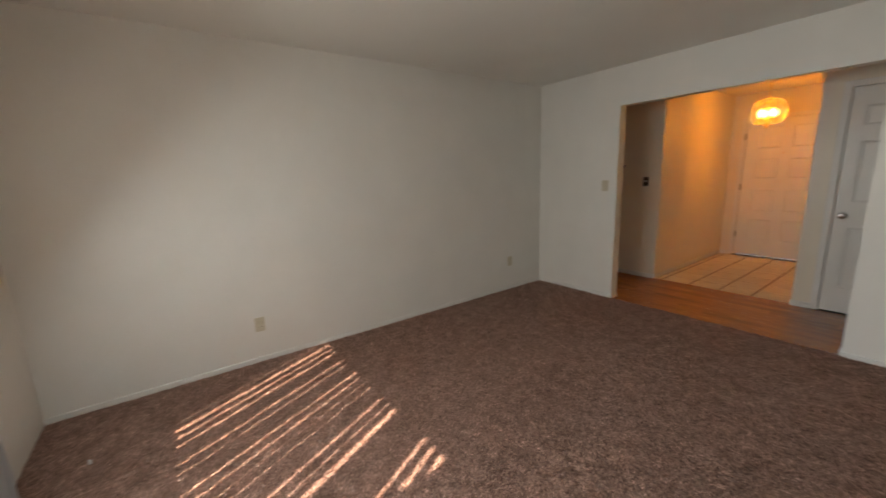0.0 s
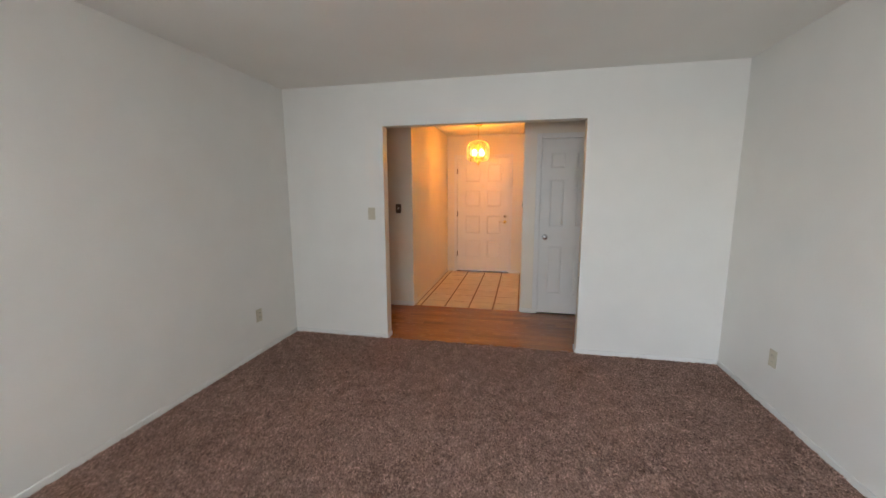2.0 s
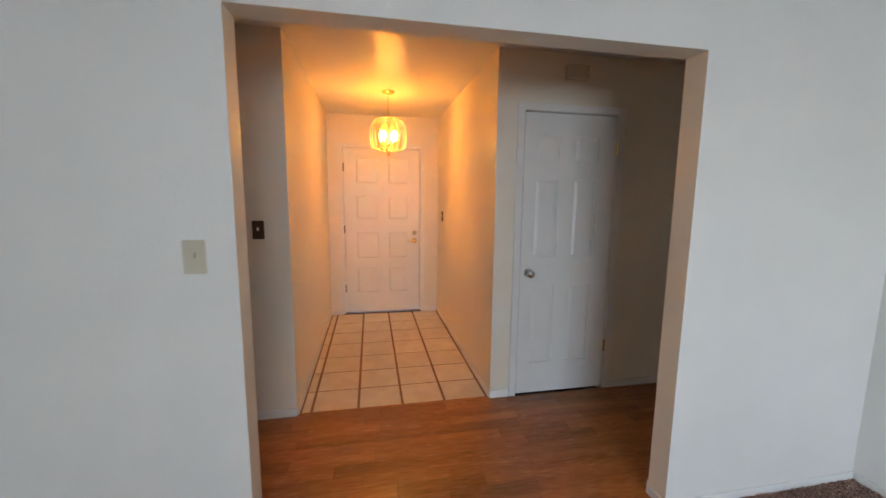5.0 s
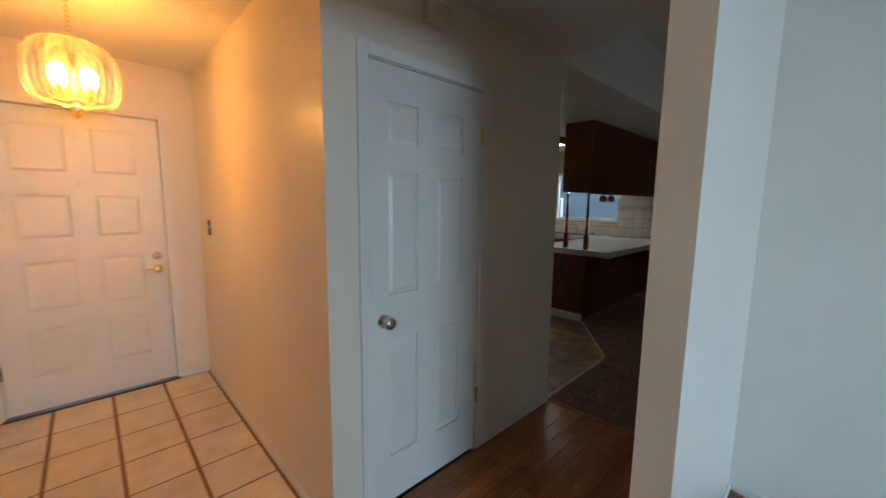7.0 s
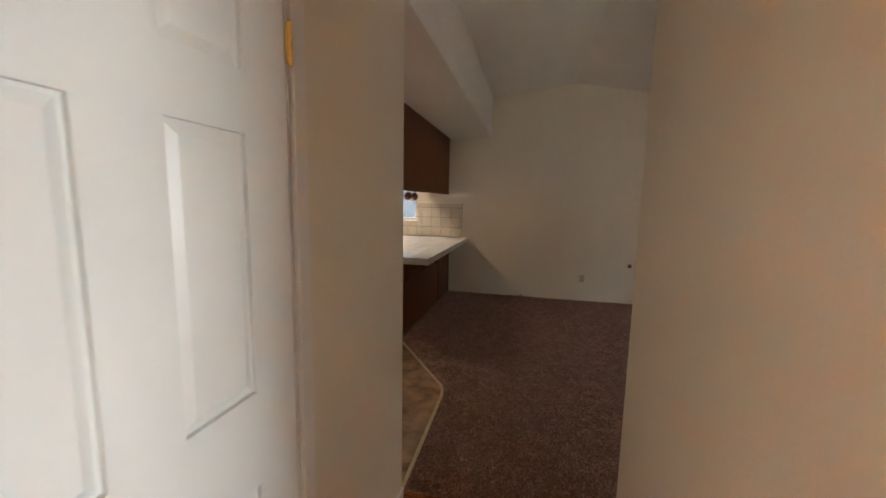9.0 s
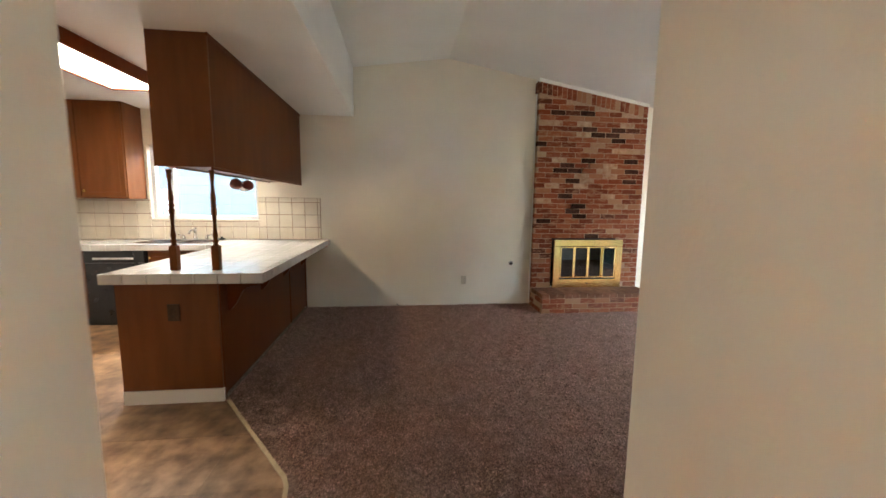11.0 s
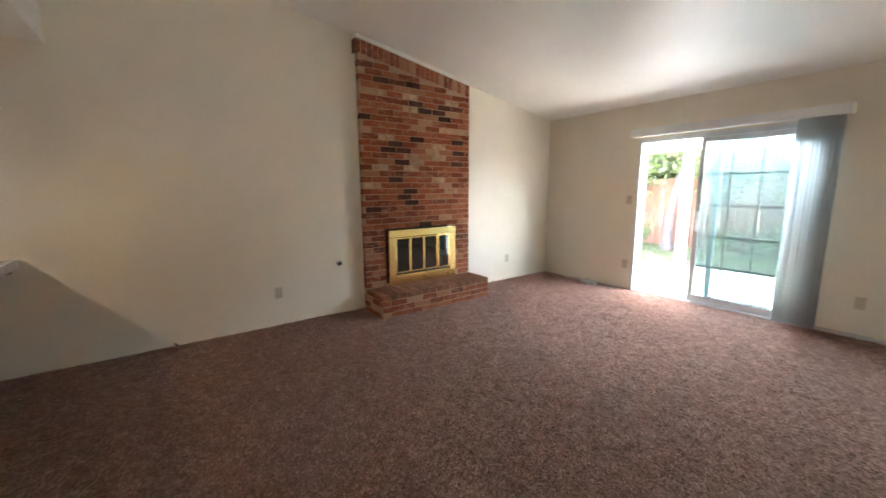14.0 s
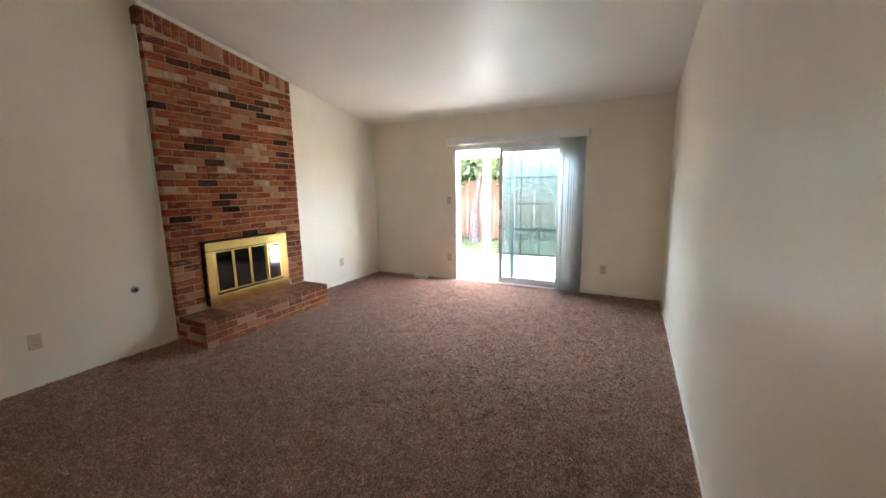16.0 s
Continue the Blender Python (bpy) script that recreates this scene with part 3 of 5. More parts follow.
# ---- doors ----
def panel_door(name, x0, x1, z0, z1, y, cols, rows, label, casing):
    """A panelled door that faces -y: slab with sunk fields, raised panels, casing."""
    d = thing(name, ((x0 + x1) / 2, y, 0), label, "door", kind="structure")
    xs, zs = sorted({x0, x1, *[v for c in cols for v in c]}), sorted({z0, z1, *[v for r in rows for v in r]})
    bm = bmesh.new()
    for i in range(len(xs) - 1):
        for k in range(len(zs) - 1):
            sunk = any(abs(xs[i] - c[0]) < 1e-6 for c in cols) and any(abs(zs[k] - r[0]) < 1e-6 for r in rows)
            box(bm, xs[i], xs[i + 1], y + (0.012 if sunk else 0), y + 0.036, zs[k], zs[k + 1])
    bmesh.ops.remove_doubles(bm, verts=bm.verts[:], dist=1e-5)
    part("slab", bm, DOORP, d)
    for c in cols:
        for r in rows:
            bm = bmesh.new()
            e = [(c[0] + 0.006, r[0] + 0.006, y + 0.0115), (c[0] + 0.026, r[0] + 0.026, y + 0.003)]
            v = []
            for i, (ax, az, ay) in enumerate(e):
                bx, bz = c[1] - (ax - c[0]), r[1] - (az - r[0])
                v.append([bm.verts.new(q) for q in ((ax, ay, az), (bx, ay, az), (bx, ay, bz), (ax, ay, bz))])
            bm.faces.new(v[1])
            for i in range(4):
                bm.faces.new((v[0][i], v[0][(i + 1) % 4], v[1][(i + 1) % 4], v[1][i]))
            bm.faces.new(v[0][::-1])
            part("panel", bm, DOORP, d)
    w, yc = casing
    bm = boxes((x0 - w, x0 - 0.009, yc, yc + 0.014, 0, z1 + w), (x1 + 0.009, x1 + w, yc, yc + 0.014, 0, z1 + w),
               (x0 - 0.009, x1 + 0.009, yc, yc + 0.014, z1 + 0.009, z1 + w), bevel=0.004)
    part("casing", bm, TRIM, d)
    g = 0.006
    bm = boxes((x0 - w + 0.006, x0 - g, yc + 0.016, y + 0.07, 0.001, z1 + w - 0.006), (x1 + g, x1 + w - 0.006, yc + 0.016, y + 0.07, 0.001, z1 + w - 0.006),
               (x0 - g, x1 + g, yc + 0.016, y + 0.07, z1 + g, z1 + w - 0.006), (x0 - g, x0 + 0.012, y + 0.038, y + 0.069, 0.001, z1 + g),
               (x1 - 0.012, x1 + g, y + 0.038, y + 0.069, 0.001, z1 + g), (x0 + 0.012, x1 - 0.012, y + 0.038, y + 0.069, z1 - 0.012, z1 + g))
    part("jamb", bm, TRIM, d)
    return d


def hinge(parent, x, y, z, mat):
    bm = boxes((x - 0.007, x + 0.007, y - 0.006, y + 0.002, z - 0.045, z + 0.045), bevel=0.002)
    lathe(bm, [(0.003, -0.05), (0.006, -0.045), (0.006, 0.045), (0.003, 0.05)], (x, y - 0.007, z), n=10)
    part("hinge", bm, mat, parent, "small metal hinge")


def knob(parent, x, y, z, mat, name="knob", r=0.03):
    bm = bmesh.new()
    lathe(bm, [(r * 1.05, 0), (r * 1.05, 0.006), (r * 0.45, 0.012), (r * 0.4, 0.03), (r * 0.75, 0.036), (r, 0.05), (r * 0.85, 0.064), (r * 0.3, 0.068)], (x, y, z), "-y", 24)
    part(name, bm, mat, parent, "round metal door knob", smooth=True)


closet = panel_door("door_2", 2.511, 3.208, 0.012, 2.045, 1.117, [(2.605, 2.775), (2.90, 3.075)],
                    [(0.245, 0.825), (1.045, 1.595), (1.715, 1.895)], "white six-panel closet door, shut", (0.06, 1.101))
knob(closet, 2.572, 1.117, 0.93, STEEL)
for z in (0.35, 1.82):
    hinge(closet, 3.213, 1.112, z, BRASS)
front = panel_door("door_1", 1.153, 2.068, 0.022, 2.045, 3.364, [(1.288, 1.568), (1.68, 1.935)],
                   [(0.26, 0.588), (0.70, 1.038), (1.19, 1.488), (1.628, 1.942)], "white eight-panel front door, shut", (0.06, 3.346))
knob(front, 2.005, 3.364, 0.925, BRASS, r=0.028)
bm = bmesh.new()
lathe(bm, [(0.03, 0), (0.03, 0.006), (0.026, 0.014), (0.012, 0.016), (0.012, 0.026), (0.008, 0.028)], (2.005, 3.364, 1.025), "-y", 24)
part("deadbolt", bm, STEEL, front, "round silvery deadbolt", smooth=True)
part("keeper", boxes((1.90, 1.985, 3.350, 3.362, 0.918, 0.926), bevel=0.002), BRASS, front, "slim brass lever")
bm = bmesh.new()
lathe(bm, [(0.008, 0), (0.008, 0.004), (0.004, 0.006)], (1.61, 3.364, 1.56), "-y", 12)
part("peephole", bm, BRASS, front)
for z in (0.33, 1.07, 1.82):
    hinge(front, 1.148, 3.356, z, BRONZE)
part("sill", boxes((1.13, 2.09, 3.33, 3.42, -0.007, 0.014), bevel=0.004), BRONZE, front, "dark metal door sill")


# ---- sliding patio door and its blinds ----
def patio_door():
    x0, x1, top = SL
    d = thing("sliding_door", ((x0 + x1) / 2, -4.5, 0), "white sliding patio door, half open, with gridded glass", "door", kind="structure")
    part("frame", boxes((x0, x0 + 0.045, -4.6, -4.43, -0.03, top), (x1 - 0.045, x1, -4.6, -4.43, -0.03, top),
                        (x0 + 0.045, x1 - 0.045, -4.6, -4.43, top - 0.05, top), (x0 + 0.045, x1 - 0.045, -4.6, -4.43, -0.03, 0.02), bevel=0.003), ALU, d)
    part("track", boxes((x0 + 0.045, x1 - 0.045, -4.475, -4.468, 0.02, 0.03), (x0 + 0.045, x1 - 0.045, -4.535, -4.528, 0.02, 0.03)), ALU, d)
    for name, xa, xb, y, glass in (("fixed_panel", x0 + 0.045, 6.04, -4.56, GLASS), ("sliding_panel", 5.30, 6.195, -4.50, TINT)):
        s = 0.05
        p = part(name, boxes((xa, xa + s, y, y + 0.035, 0.03, 1.95), (xb - s, xb, y, y + 0.035, 0.03, 1.95),
                             (xa + s, xb - s, y, y + 0.035, 1.9, 1.95), (xa + s, xb - s, y, y + 0.035, 0.03, 0.10), bevel=0.003), ALU, d)
        pane = part("pane", boxes((xa + s, xb - s, y + 0.015, y + 0.021, 0.10, 1.9)), glass, p, "glass pane")
        pane.visible_shadow = False
        bm = bmesh.new()
        for i in (1, 2):
            xm = xa + s + (xb - xa - 2 * s) * i / 3
            box(bm, xm - 0.005, xm + 0.005, y + 0.0125, y + 0.0145, 0.10, 1.9)
        for i in (1, 2, 3, 4):
            zm = 0.10 + 1.8 * i / 5
            box(bm, xa + s, xb - s, y + 0.0115, y + 0.0125, zm - 0.007, zm + 0.007)
        part("muntin_grid", bm, BRONZE, p, "thin dark grid bars in the glass")
    bm = bmesh.new()
    tube(bm, [(6.17, -4.462, 0.88), (6.15, -4.425, 0.91), (6.15, -4.415, 1.0), (6.15, -4.425, 1.09), (6.17, -4.462, 1.12)], 0.009)
    part("handle", bm, ALU, d, "white bow handle", smooth=True)
    part("latch", boxes((6.05, 6.06, -4.463, -4.455, 0.96, 1.06), bevel=0.002), BLACK, d, "black latch")
    return d


patio_door()


def slat_mesh(name, z0, z1, mat, w=0.089):
    bm = bmesh.new()
    a, b = [], []
    for i in range(7):
        u = -w / 2 + w * i / 6
        bow = 0.008 * (1 - (2 * u / w) ** 2)
        for lst, off in ((a, 0), (b, 0.0012)):
            lst.append((bm.verts.new((u, bow + off, z0)), bm.verts.new((u, bow + off, z1))))
    for lst in (a, b):
        for p, q in zip(lst, lst[1:]):
            bm.faces.new((p[0], q[0], q[1], p[1]))
    for k in (0, 1):
        for i in range(6):
            bm.faces.new((a[i][k], a[i + 1][k], b[i + 1][k], b[i][k]))
    for i in (0, 6):
        bm.faces.new((a[i][0], a[i][1], b[i][1], b[i][0]))
    return mesh_of(bm, name, mat, True)


rng = random.Random(11)
blinds = thing("vertical_blinds", (5.2, -4.36, 2.05), "grey vertical blinds drawn aside at the patio door", "blinds")
part("headrail", boxes((5.0, 6.95, -4.385, -4.345, 2.02, 2.055), bevel=0.003), WHITEP, blinds)
part("valance", boxes((5.0, 6.96, -4.325, -4.318, 2.028, 2.115), (5.0, 5.006, -4.44, -4.325, 2.028, 2.115), bevel=0.002), WHITEP, blinds, "long flat white valance")
part("bracket", boxes((6.93, 6.965, -4.44, -4.345, 2.035, 2.05)), WHITEP, blinds)
me = slat_mesh("slat", 0.03, 2.02, SLAT)
for i in range(10):
    piece("slat", me, blinds, (5.06 + i * 0.031 + rng.uniform(-0.003, 0.003), -4.365, 0), (0, 0, radians(68 + rng.uniform(-12, 12))))

win_l = thing("window_2", (1.88, -4.76, 0.7), "white-framed living room window behind blinds", "window", kind="structure")
part("frame", boxes((0.85, 0.90, -4.83, -4.77, 0.7, 2.16), (2.87, 2.92, -4.83, -4.77, 0.7, 2.16), (0.90, 2.87, -4.83, -4.77, 0.7, 0.75),
                    (0.90, 2.87, -4.83, -4.77, 2.11, 2.16), (1.86, 1.91, -4.83, -4.77, 0.75, 2.11)), ALU, win_l)
part("sill", boxes((0.85, 2.92, -4.77, -4.66, 0.69, 0.703), bevel=0.003), TRIM, win_l)
blind_l = thing("vertical_blinds", (1.9, -4.58, 2.12), "white vertical blinds nearly closed, sun showing through the slits", "blinds")
part("headrail", boxes((0.78, 3.06, -4.65, -4.61, 2.10, 2.14), bevel=0.003), WHITEP, blind_l)
part("valance", boxes((0.76, 3.08, -4.58, -4.573, 2.08, 2.17), bevel=0.002), WHITEP, blind_l)
me = slat_mesh("slat", 0.04, 2.10, SLATW)
PITCH = 0.0845
GAPS = {0: 0.020, 1: 0.012, 2: 0.012, 4: 0.010, 5: 0.005, 7: 0.010, 8: 0.009, 9: 0.004, 10: 0.012, 12: 0.010, 13: 0.006, 14: 0.026, 18: 0.014, 19: 0.020, 20: 0.028}
for i in range(-1, 25):
    g0, g1 = 1.5 * GAPS.get(i, 0), 1.5 * GAPS.get(i + 1, 0)
    cover = PITCH - (g0 + g1) / 2
    turn = 25.9 + math.degrees(math.acos(cover / (0.089 * 1.1113)))
    piece("slat", me, blind_l, (0.921 + (i + 0.5) * PITCH + (g0 - g1) / 4, -4.63, 0), (0, 0, radians(turn)))


# ---- fireplace ----
FX, FY0, FY1, HZ = 8.25, -2.70, -1.17, 0.25
fire = thing("fireplace", (8.2, (FY0 + FY1) / 2, 0), "used-brick fireplace with raised hearth and brass glass doors", "fireplace")
OPEN = (-2.43, -1.475, HZ, 0.90)
bm = bmesh.new()
xc = FX + 0.0045
prism(bm, [(FY0 + 0.012, HZ - 0.02), (OPEN[0] + 0.03, HZ - 0.02), (OPEN[0] + 0.03, OPEN[3] + 0.035), (OPEN[1] + 0.05, OPEN[3] + 0.035), (OPEN[1] + 0.05, HZ - 0.02),
           (FY1 - 0.012, HZ - 0.02), (FY1 - 0.012, vault(FY1) - 0.02), (FY0 + 0.012, vault(FY0) - 0.02)], xc, XE - 0.002, "x")
part("mortar_bed", bm, MORTAR, fire, "pale smeared mortar joints")
# Flat soot-black sheet; its margin also paints the shadow in the surround's gap.
part("firebox", boxes((8.33, 8.336, OPEN[0] + 0.03, OPEN[1] + 0.05, HZ, 0.935)), SOOT, fire, "black sooty firebox sheet, also the shadowed gap round the doors")
bm = bmesh.new()
box(bm, 7.8545, XE - 0.004, FY0 + 0.005, FY1 - 0.0045, -0.02, HZ - 0.012)
part("hearth_bed", bm, MORTAR, fire)
bm = bmesh.new()
za, zb = vault(FY0), vault(FY1)
prism(bm, [(FY0, za - 0.045), (FY1, zb - 0.045), (FY1, zb - 0.006), (FY0, za - 0.006)], FX - 0.012, FX + 0.03, "x")
part("crown_trim", bm, TRIM, fire, "thin off-white trim under the ceiling")
part("edge_trim", boxes((FX + 0.055, FX + 0.09, FY1, FY1 + 0.006, 0.02, vault(FY1) - 0.01)), TRIM, fire, "thin caulk line along the wall")

# brass surround with four glass doors
sur = thing("fireplace_doors", (8.225, -1.95, HZ), "polished brass fireplace surround with four smoked glass doors", "fireplace doors")
oa, ob_, o0, o1 = OPEN[0] - 0.015, OPEN[1] + 0.01, HZ, 0.91
part("frame", boxes((8.218, 8.262, oa, oa + 0.085, o0, o1 - 0.09), (8.218, 8.262, ob_ - 0.085, ob_, o0, o1 - 0.09), bevel=0.004), BRASS, sur)
part("top_rail", boxes((8.214, 8.262, oa, ob_, o1 - 0.088, o1), bevel=0.005), BRASS, sur)
part("bottom_rail", boxes((8.222, 8.262, oa + 0.09, ob_ - 0.09, o0, o0 + 0.115), bevel=0.004), BRASS, sur)
part("vent_slot", boxes((8.220, 8.23, oa + 0.1, ob_ - 0.1, o0 + 0.117, o0 + 0.131)), BLACK, sur)
gy0, gy1 = oa + 0.092, ob_ - 0.092
wd = (gy1 - gy0) / 4
for i in range(4):
    ya, yb = gy0 + i * wd, gy0 + (i + 1) * wd
    swing = Matrix.Rotation(radians(5.3 if i == 0 else 0), 3, "Z")        # the end leaf stands slightly ajar
    hinge_at = Vector((8.235, ya, 0))
    bm = boxes((8.226, 8.244, ya, ya + 0.016, o0 + 0.135, o1 - 0.095), (8.226, 8.244, yb - 0.016, yb, o0 + 0.135, o1 - 0.095),
               (8.226, 8.244, ya + 0.016, yb - 0.016, o1 - 0.112, o1 - 0.095), (8.226, 8.244, ya + 0.016, yb - 0.016, o0 + 0.135, o0 + 0.15), bevel=0.002)
    bmesh.ops.rotate(bm, cent=hinge_at, matrix=swing, verts=bm.verts[:])
    leaf = part("door_leaf", bm, BRASS, sur)
    bm = boxes((8.233, 8.238, ya + 0.016, yb - 0.016, o0 + 0.15, o1 - 0.112))
    bmesh.ops.rotate(bm, cent=hinge_at, matrix=swing, verts=bm.verts[:])
    part("pane", bm, DARKGLASS, leaf, "dark smoked glass")
bm = bmesh.new()
lathe(bm, [(0.008, 0), (0.006, 0.012), (0.010, 0.018), (0.006, 0.024)], (8.222, -1.95, o0 + 0.06), "-x", 12)
part("damper_knob", bm, BLACK, sur)


# ---- small wall fittings ----
def plate(name, label, category, loc, face, w=0.07, h=0.115, mat=IVORY, kind="outlet"):
    """A cover plate on a wall; face: the way it looks."""
    t = thing(name, loc, label, category)
    x, y, z = loc
    ux, uy = {"x": (0, 1), "-x": (0, -1), "y": (-1, 0), "-y": (1, 0)}[face]
    nx, ny = {"x": (1, 0), "-x": (-1, 0), "y": (0, 1), "-y": (0, -1)}[face]

    def slab(u0, u1, d0, d1, z0, z1, bevel):
        xs = sorted((x + ux * u0 + nx * d0, x + ux * u1 + nx * d1)) if ux else sorted((x + nx * d0, x + nx * d1))
        ys = sorted((y + uy * u0, y + uy * u1)) if uy else sorted((y + ny * d0, y + ny * d1))
        if ux:
            xs = sorted((x + ux * u0, x + ux * u1))
        return boxes((xs[0], xs[1], ys[0], ys[1], z + z0, z + z1), bevel=bevel)
    part("plate", slab(-w / 2, w / 2, -0.004, 0.006, -h / 2, h / 2, 0.002), mat, t)
    if kind == "outlet":
        for s in (-1, 1):
            r = part("receptacle", slab(-0.017, 0.017, 0.004, 0.008, s * 0.021 - 0.014, s * 0.021 + 0.014, 0.002), mat, t)
            for u in (-0.0075, 0.0055):
                part("slot", slab(u, u + 0.002, 0.007, 0.0085, s * 0.021 - 0.003, s * 0.021 + 0.007, 0), BLACK, r)
    elif kind == "switch":
        part("toggle", slab(-0.005, 0.005, 0.004, 0.018, -0.004, 0.016, 0.001), WHITEP if mat is BRONZE else mat, t)
    return t


plate("wall_outlet", "ivory wall outlet low on the plain wall", "outlet", (0, -3.41, 0.315), "x")
plate("wall_outlet", "ivory wall outlet low on the plain wall", "outlet", (0, -0.56, 0.356), "x")
plate("wall_outlet", "ivory wall outlet low beside the corner", "outlet", (LX, -0.66, 0.353), "-x")
plate("light_switch", "ivory light switch beside the hall opening", "switch", (0.885, 0, 1.25), "-y", kind="switch")
plate("light_switch", "dark bronze light switch plate on the hall wall", "switch", (0.78, 1.115, 1.25), "-y", mat=BRONZE, kind="switch")
plate("light_switch", "dark bronze light switch plate in the entry", "switch", (2.308, 3.045, 1.25), "-x", w=0.08, mat=BRONZE, kind="switch")
plate("wall_outlet", "ivory wall outlet on the fireplace wall", "outlet", (XE, -0.245, 0.345), "-x")
plate("wall_outlet", "pale wall outlet beyond the fireplace", "outlet", (XE, -3.53, 0.335), "-x")
plate("wall_outlet", "ivory wall outlet beside the patio door", "outlet", (6.985, YS, 0.35), "y")
plate("light_switch", "ivory light switch beside the patio door", "switch", (6.98, YS, 1.225), "y", kind="switch")
plate("wall_outlet", "ivory wall outlet beyond the gathered blinds", "outlet", (4.775, YS, 0.335), "y")
chime = thing("door_chime", (2.865, 1.115, 2.315), "yellowed beige door chime box on the hall wall", "door chime")
part("cover", boxes((2.79, 2.942, 1.072, 1.112, 2.272, 2.362), bevel=0.006), IVORY, chime)
part("backplate", boxes((2.785, 2.947, 1.110, 1.116, 2.268, 2.366)), IVORY, chime)
hook = thing("wall_hook", (0.49, 1.115, 1.45), "small dark round hook on the hall wall", "hook")
bm = bmesh.new()
lathe(bm, [(0.016, -0.002), (0.016, 0.005), (0.006, 0.01), (0.006, 0.03), (0.012, 0.036), (0.006, 0.042)], (0.49, 1.115, 1.45), "-y", 14)
part("peg", bm, BRONZE, hook, smooth=True)
valve = thing("gas_valve", (XE, -0.90, 0.577), "round chrome gas key valve on the wall beside the fireplace", "gas valve")
bm = bmesh.new()
lathe(bm, [(0.032, -0.003), (0.032, 0.003), (0.026, 0.010), (0.018, 0.012)], (XE, -0.90, 0.577), "-x", 24)
part("escutcheon", bm, STEEL, valve, smooth=True)
bm = bmesh.new()
lathe(bm, [(0.015, 0.008), (0.015, 0.022), (0.011, 0.026)], (XE, -0.90, 0.577), "-x", 16)
part("socket", bm, BLACK, valve)
strip = thing("power_strip", (7.42, -4.29, 0), "white power strip lying on the carpet by the wall", "power strip")
part("housing", boxes((7.30, 7.53, -4.322, -4.258, 0.008, 0.058), bevel=0.008), WHITEP, strip)
for i in range(4):
    part("socket", boxes((7.325 + i * 0.048, 7.355 + i * 0.048, -4.302, -4.278, 0.057, 0.0595)), IVORY, strip)
bm = bmesh.new()
tube(bm, [(7.53, -4.29, 0.028), (7.66, -4.33, 0.018), (7.82, -4.34, 0.018), (7.95, -4.37, 0.020), (8.01, -4.40, 0.05), (8.02, -4.432, 0.09)], 0.005)
part("cord", bm, WHITEP, strip, smooth=True)
bm = bmesh.new()
tube(bm, [(7.36, -4.27, 0.028), (7.33, -4.21, 0.018), (7.37, -4.17, 0.018)], 0.005)
part("plug_cord", bm, WHITEP, strip, smooth=True)
stub = thing("cable_stub", (XE - 0.01, 0.66, 0), "short dark cable stub poking from the wall base", "cable")
bm = bmesh.new()
tube(bm, [(XE, 0.66, 0.03), (XE - 0.03, 0.66, 0.035), (XE - 0.05, 0.64, 0.02)], 0.006)
part("cable", bm, BLACK, stub)
scrap = thing("paper_scrap", (0.64, -4.40, 0.008), "tiny white scrap lying on the carpet", "paper")
bm = bmesh.new()
prism(bm, [(0.61, -4.41), (0.66, -4.40), (0.665, -4.385), (0.63, -4.39)], 0.013, 0.016, "z")
part("sheet", bm, WHITEP, scrap)


# ---- entry chandelier ----
CX, CY = 1.64, 2.3
lamp = thing("chandelier", (CX, CY, 2.44), "lit brass entry chandelier with curved amber glass panels", "chandelier")
bm = bmesh.new()
lathe(bm, [(0.06, 0), (0.06, -0.008), (0.045, -0.022), (0.012, -0.03)], (CX, CY, 2.44), n=24)
part("canopy", bm, BRASS, lamp, smooth=True)
bm = bmesh.new()
for i in range(9):
    z = 2.40 - i * 0.0215
    pts = [(CX + 0.009 * math.cos(a) * (i % 2), CY + 0.009 * math.cos(a) * (1 - i % 2), z + 0.014 * math.sin(a)) for a in (2 * math.pi * k / 8 for k in range(9))]
    tube(bm, pts, 0.0022, 5)
part("chain", bm, BRASS, lamp)
bm = bmesh.new()
lathe(bm, [(0.004, 2.215), (0.012, 2.20), (0.02, 2.19), (0.008, 2.17), (0.008, 1.92), (0.02, 1.90), (0.03, 1.885), (0.012, 1.87), (0.014, 1.86), (0.003, 1.845)], (CX, CY, 0), n=16)
part("stem", bm, BRASS, lamp, smooth=True)
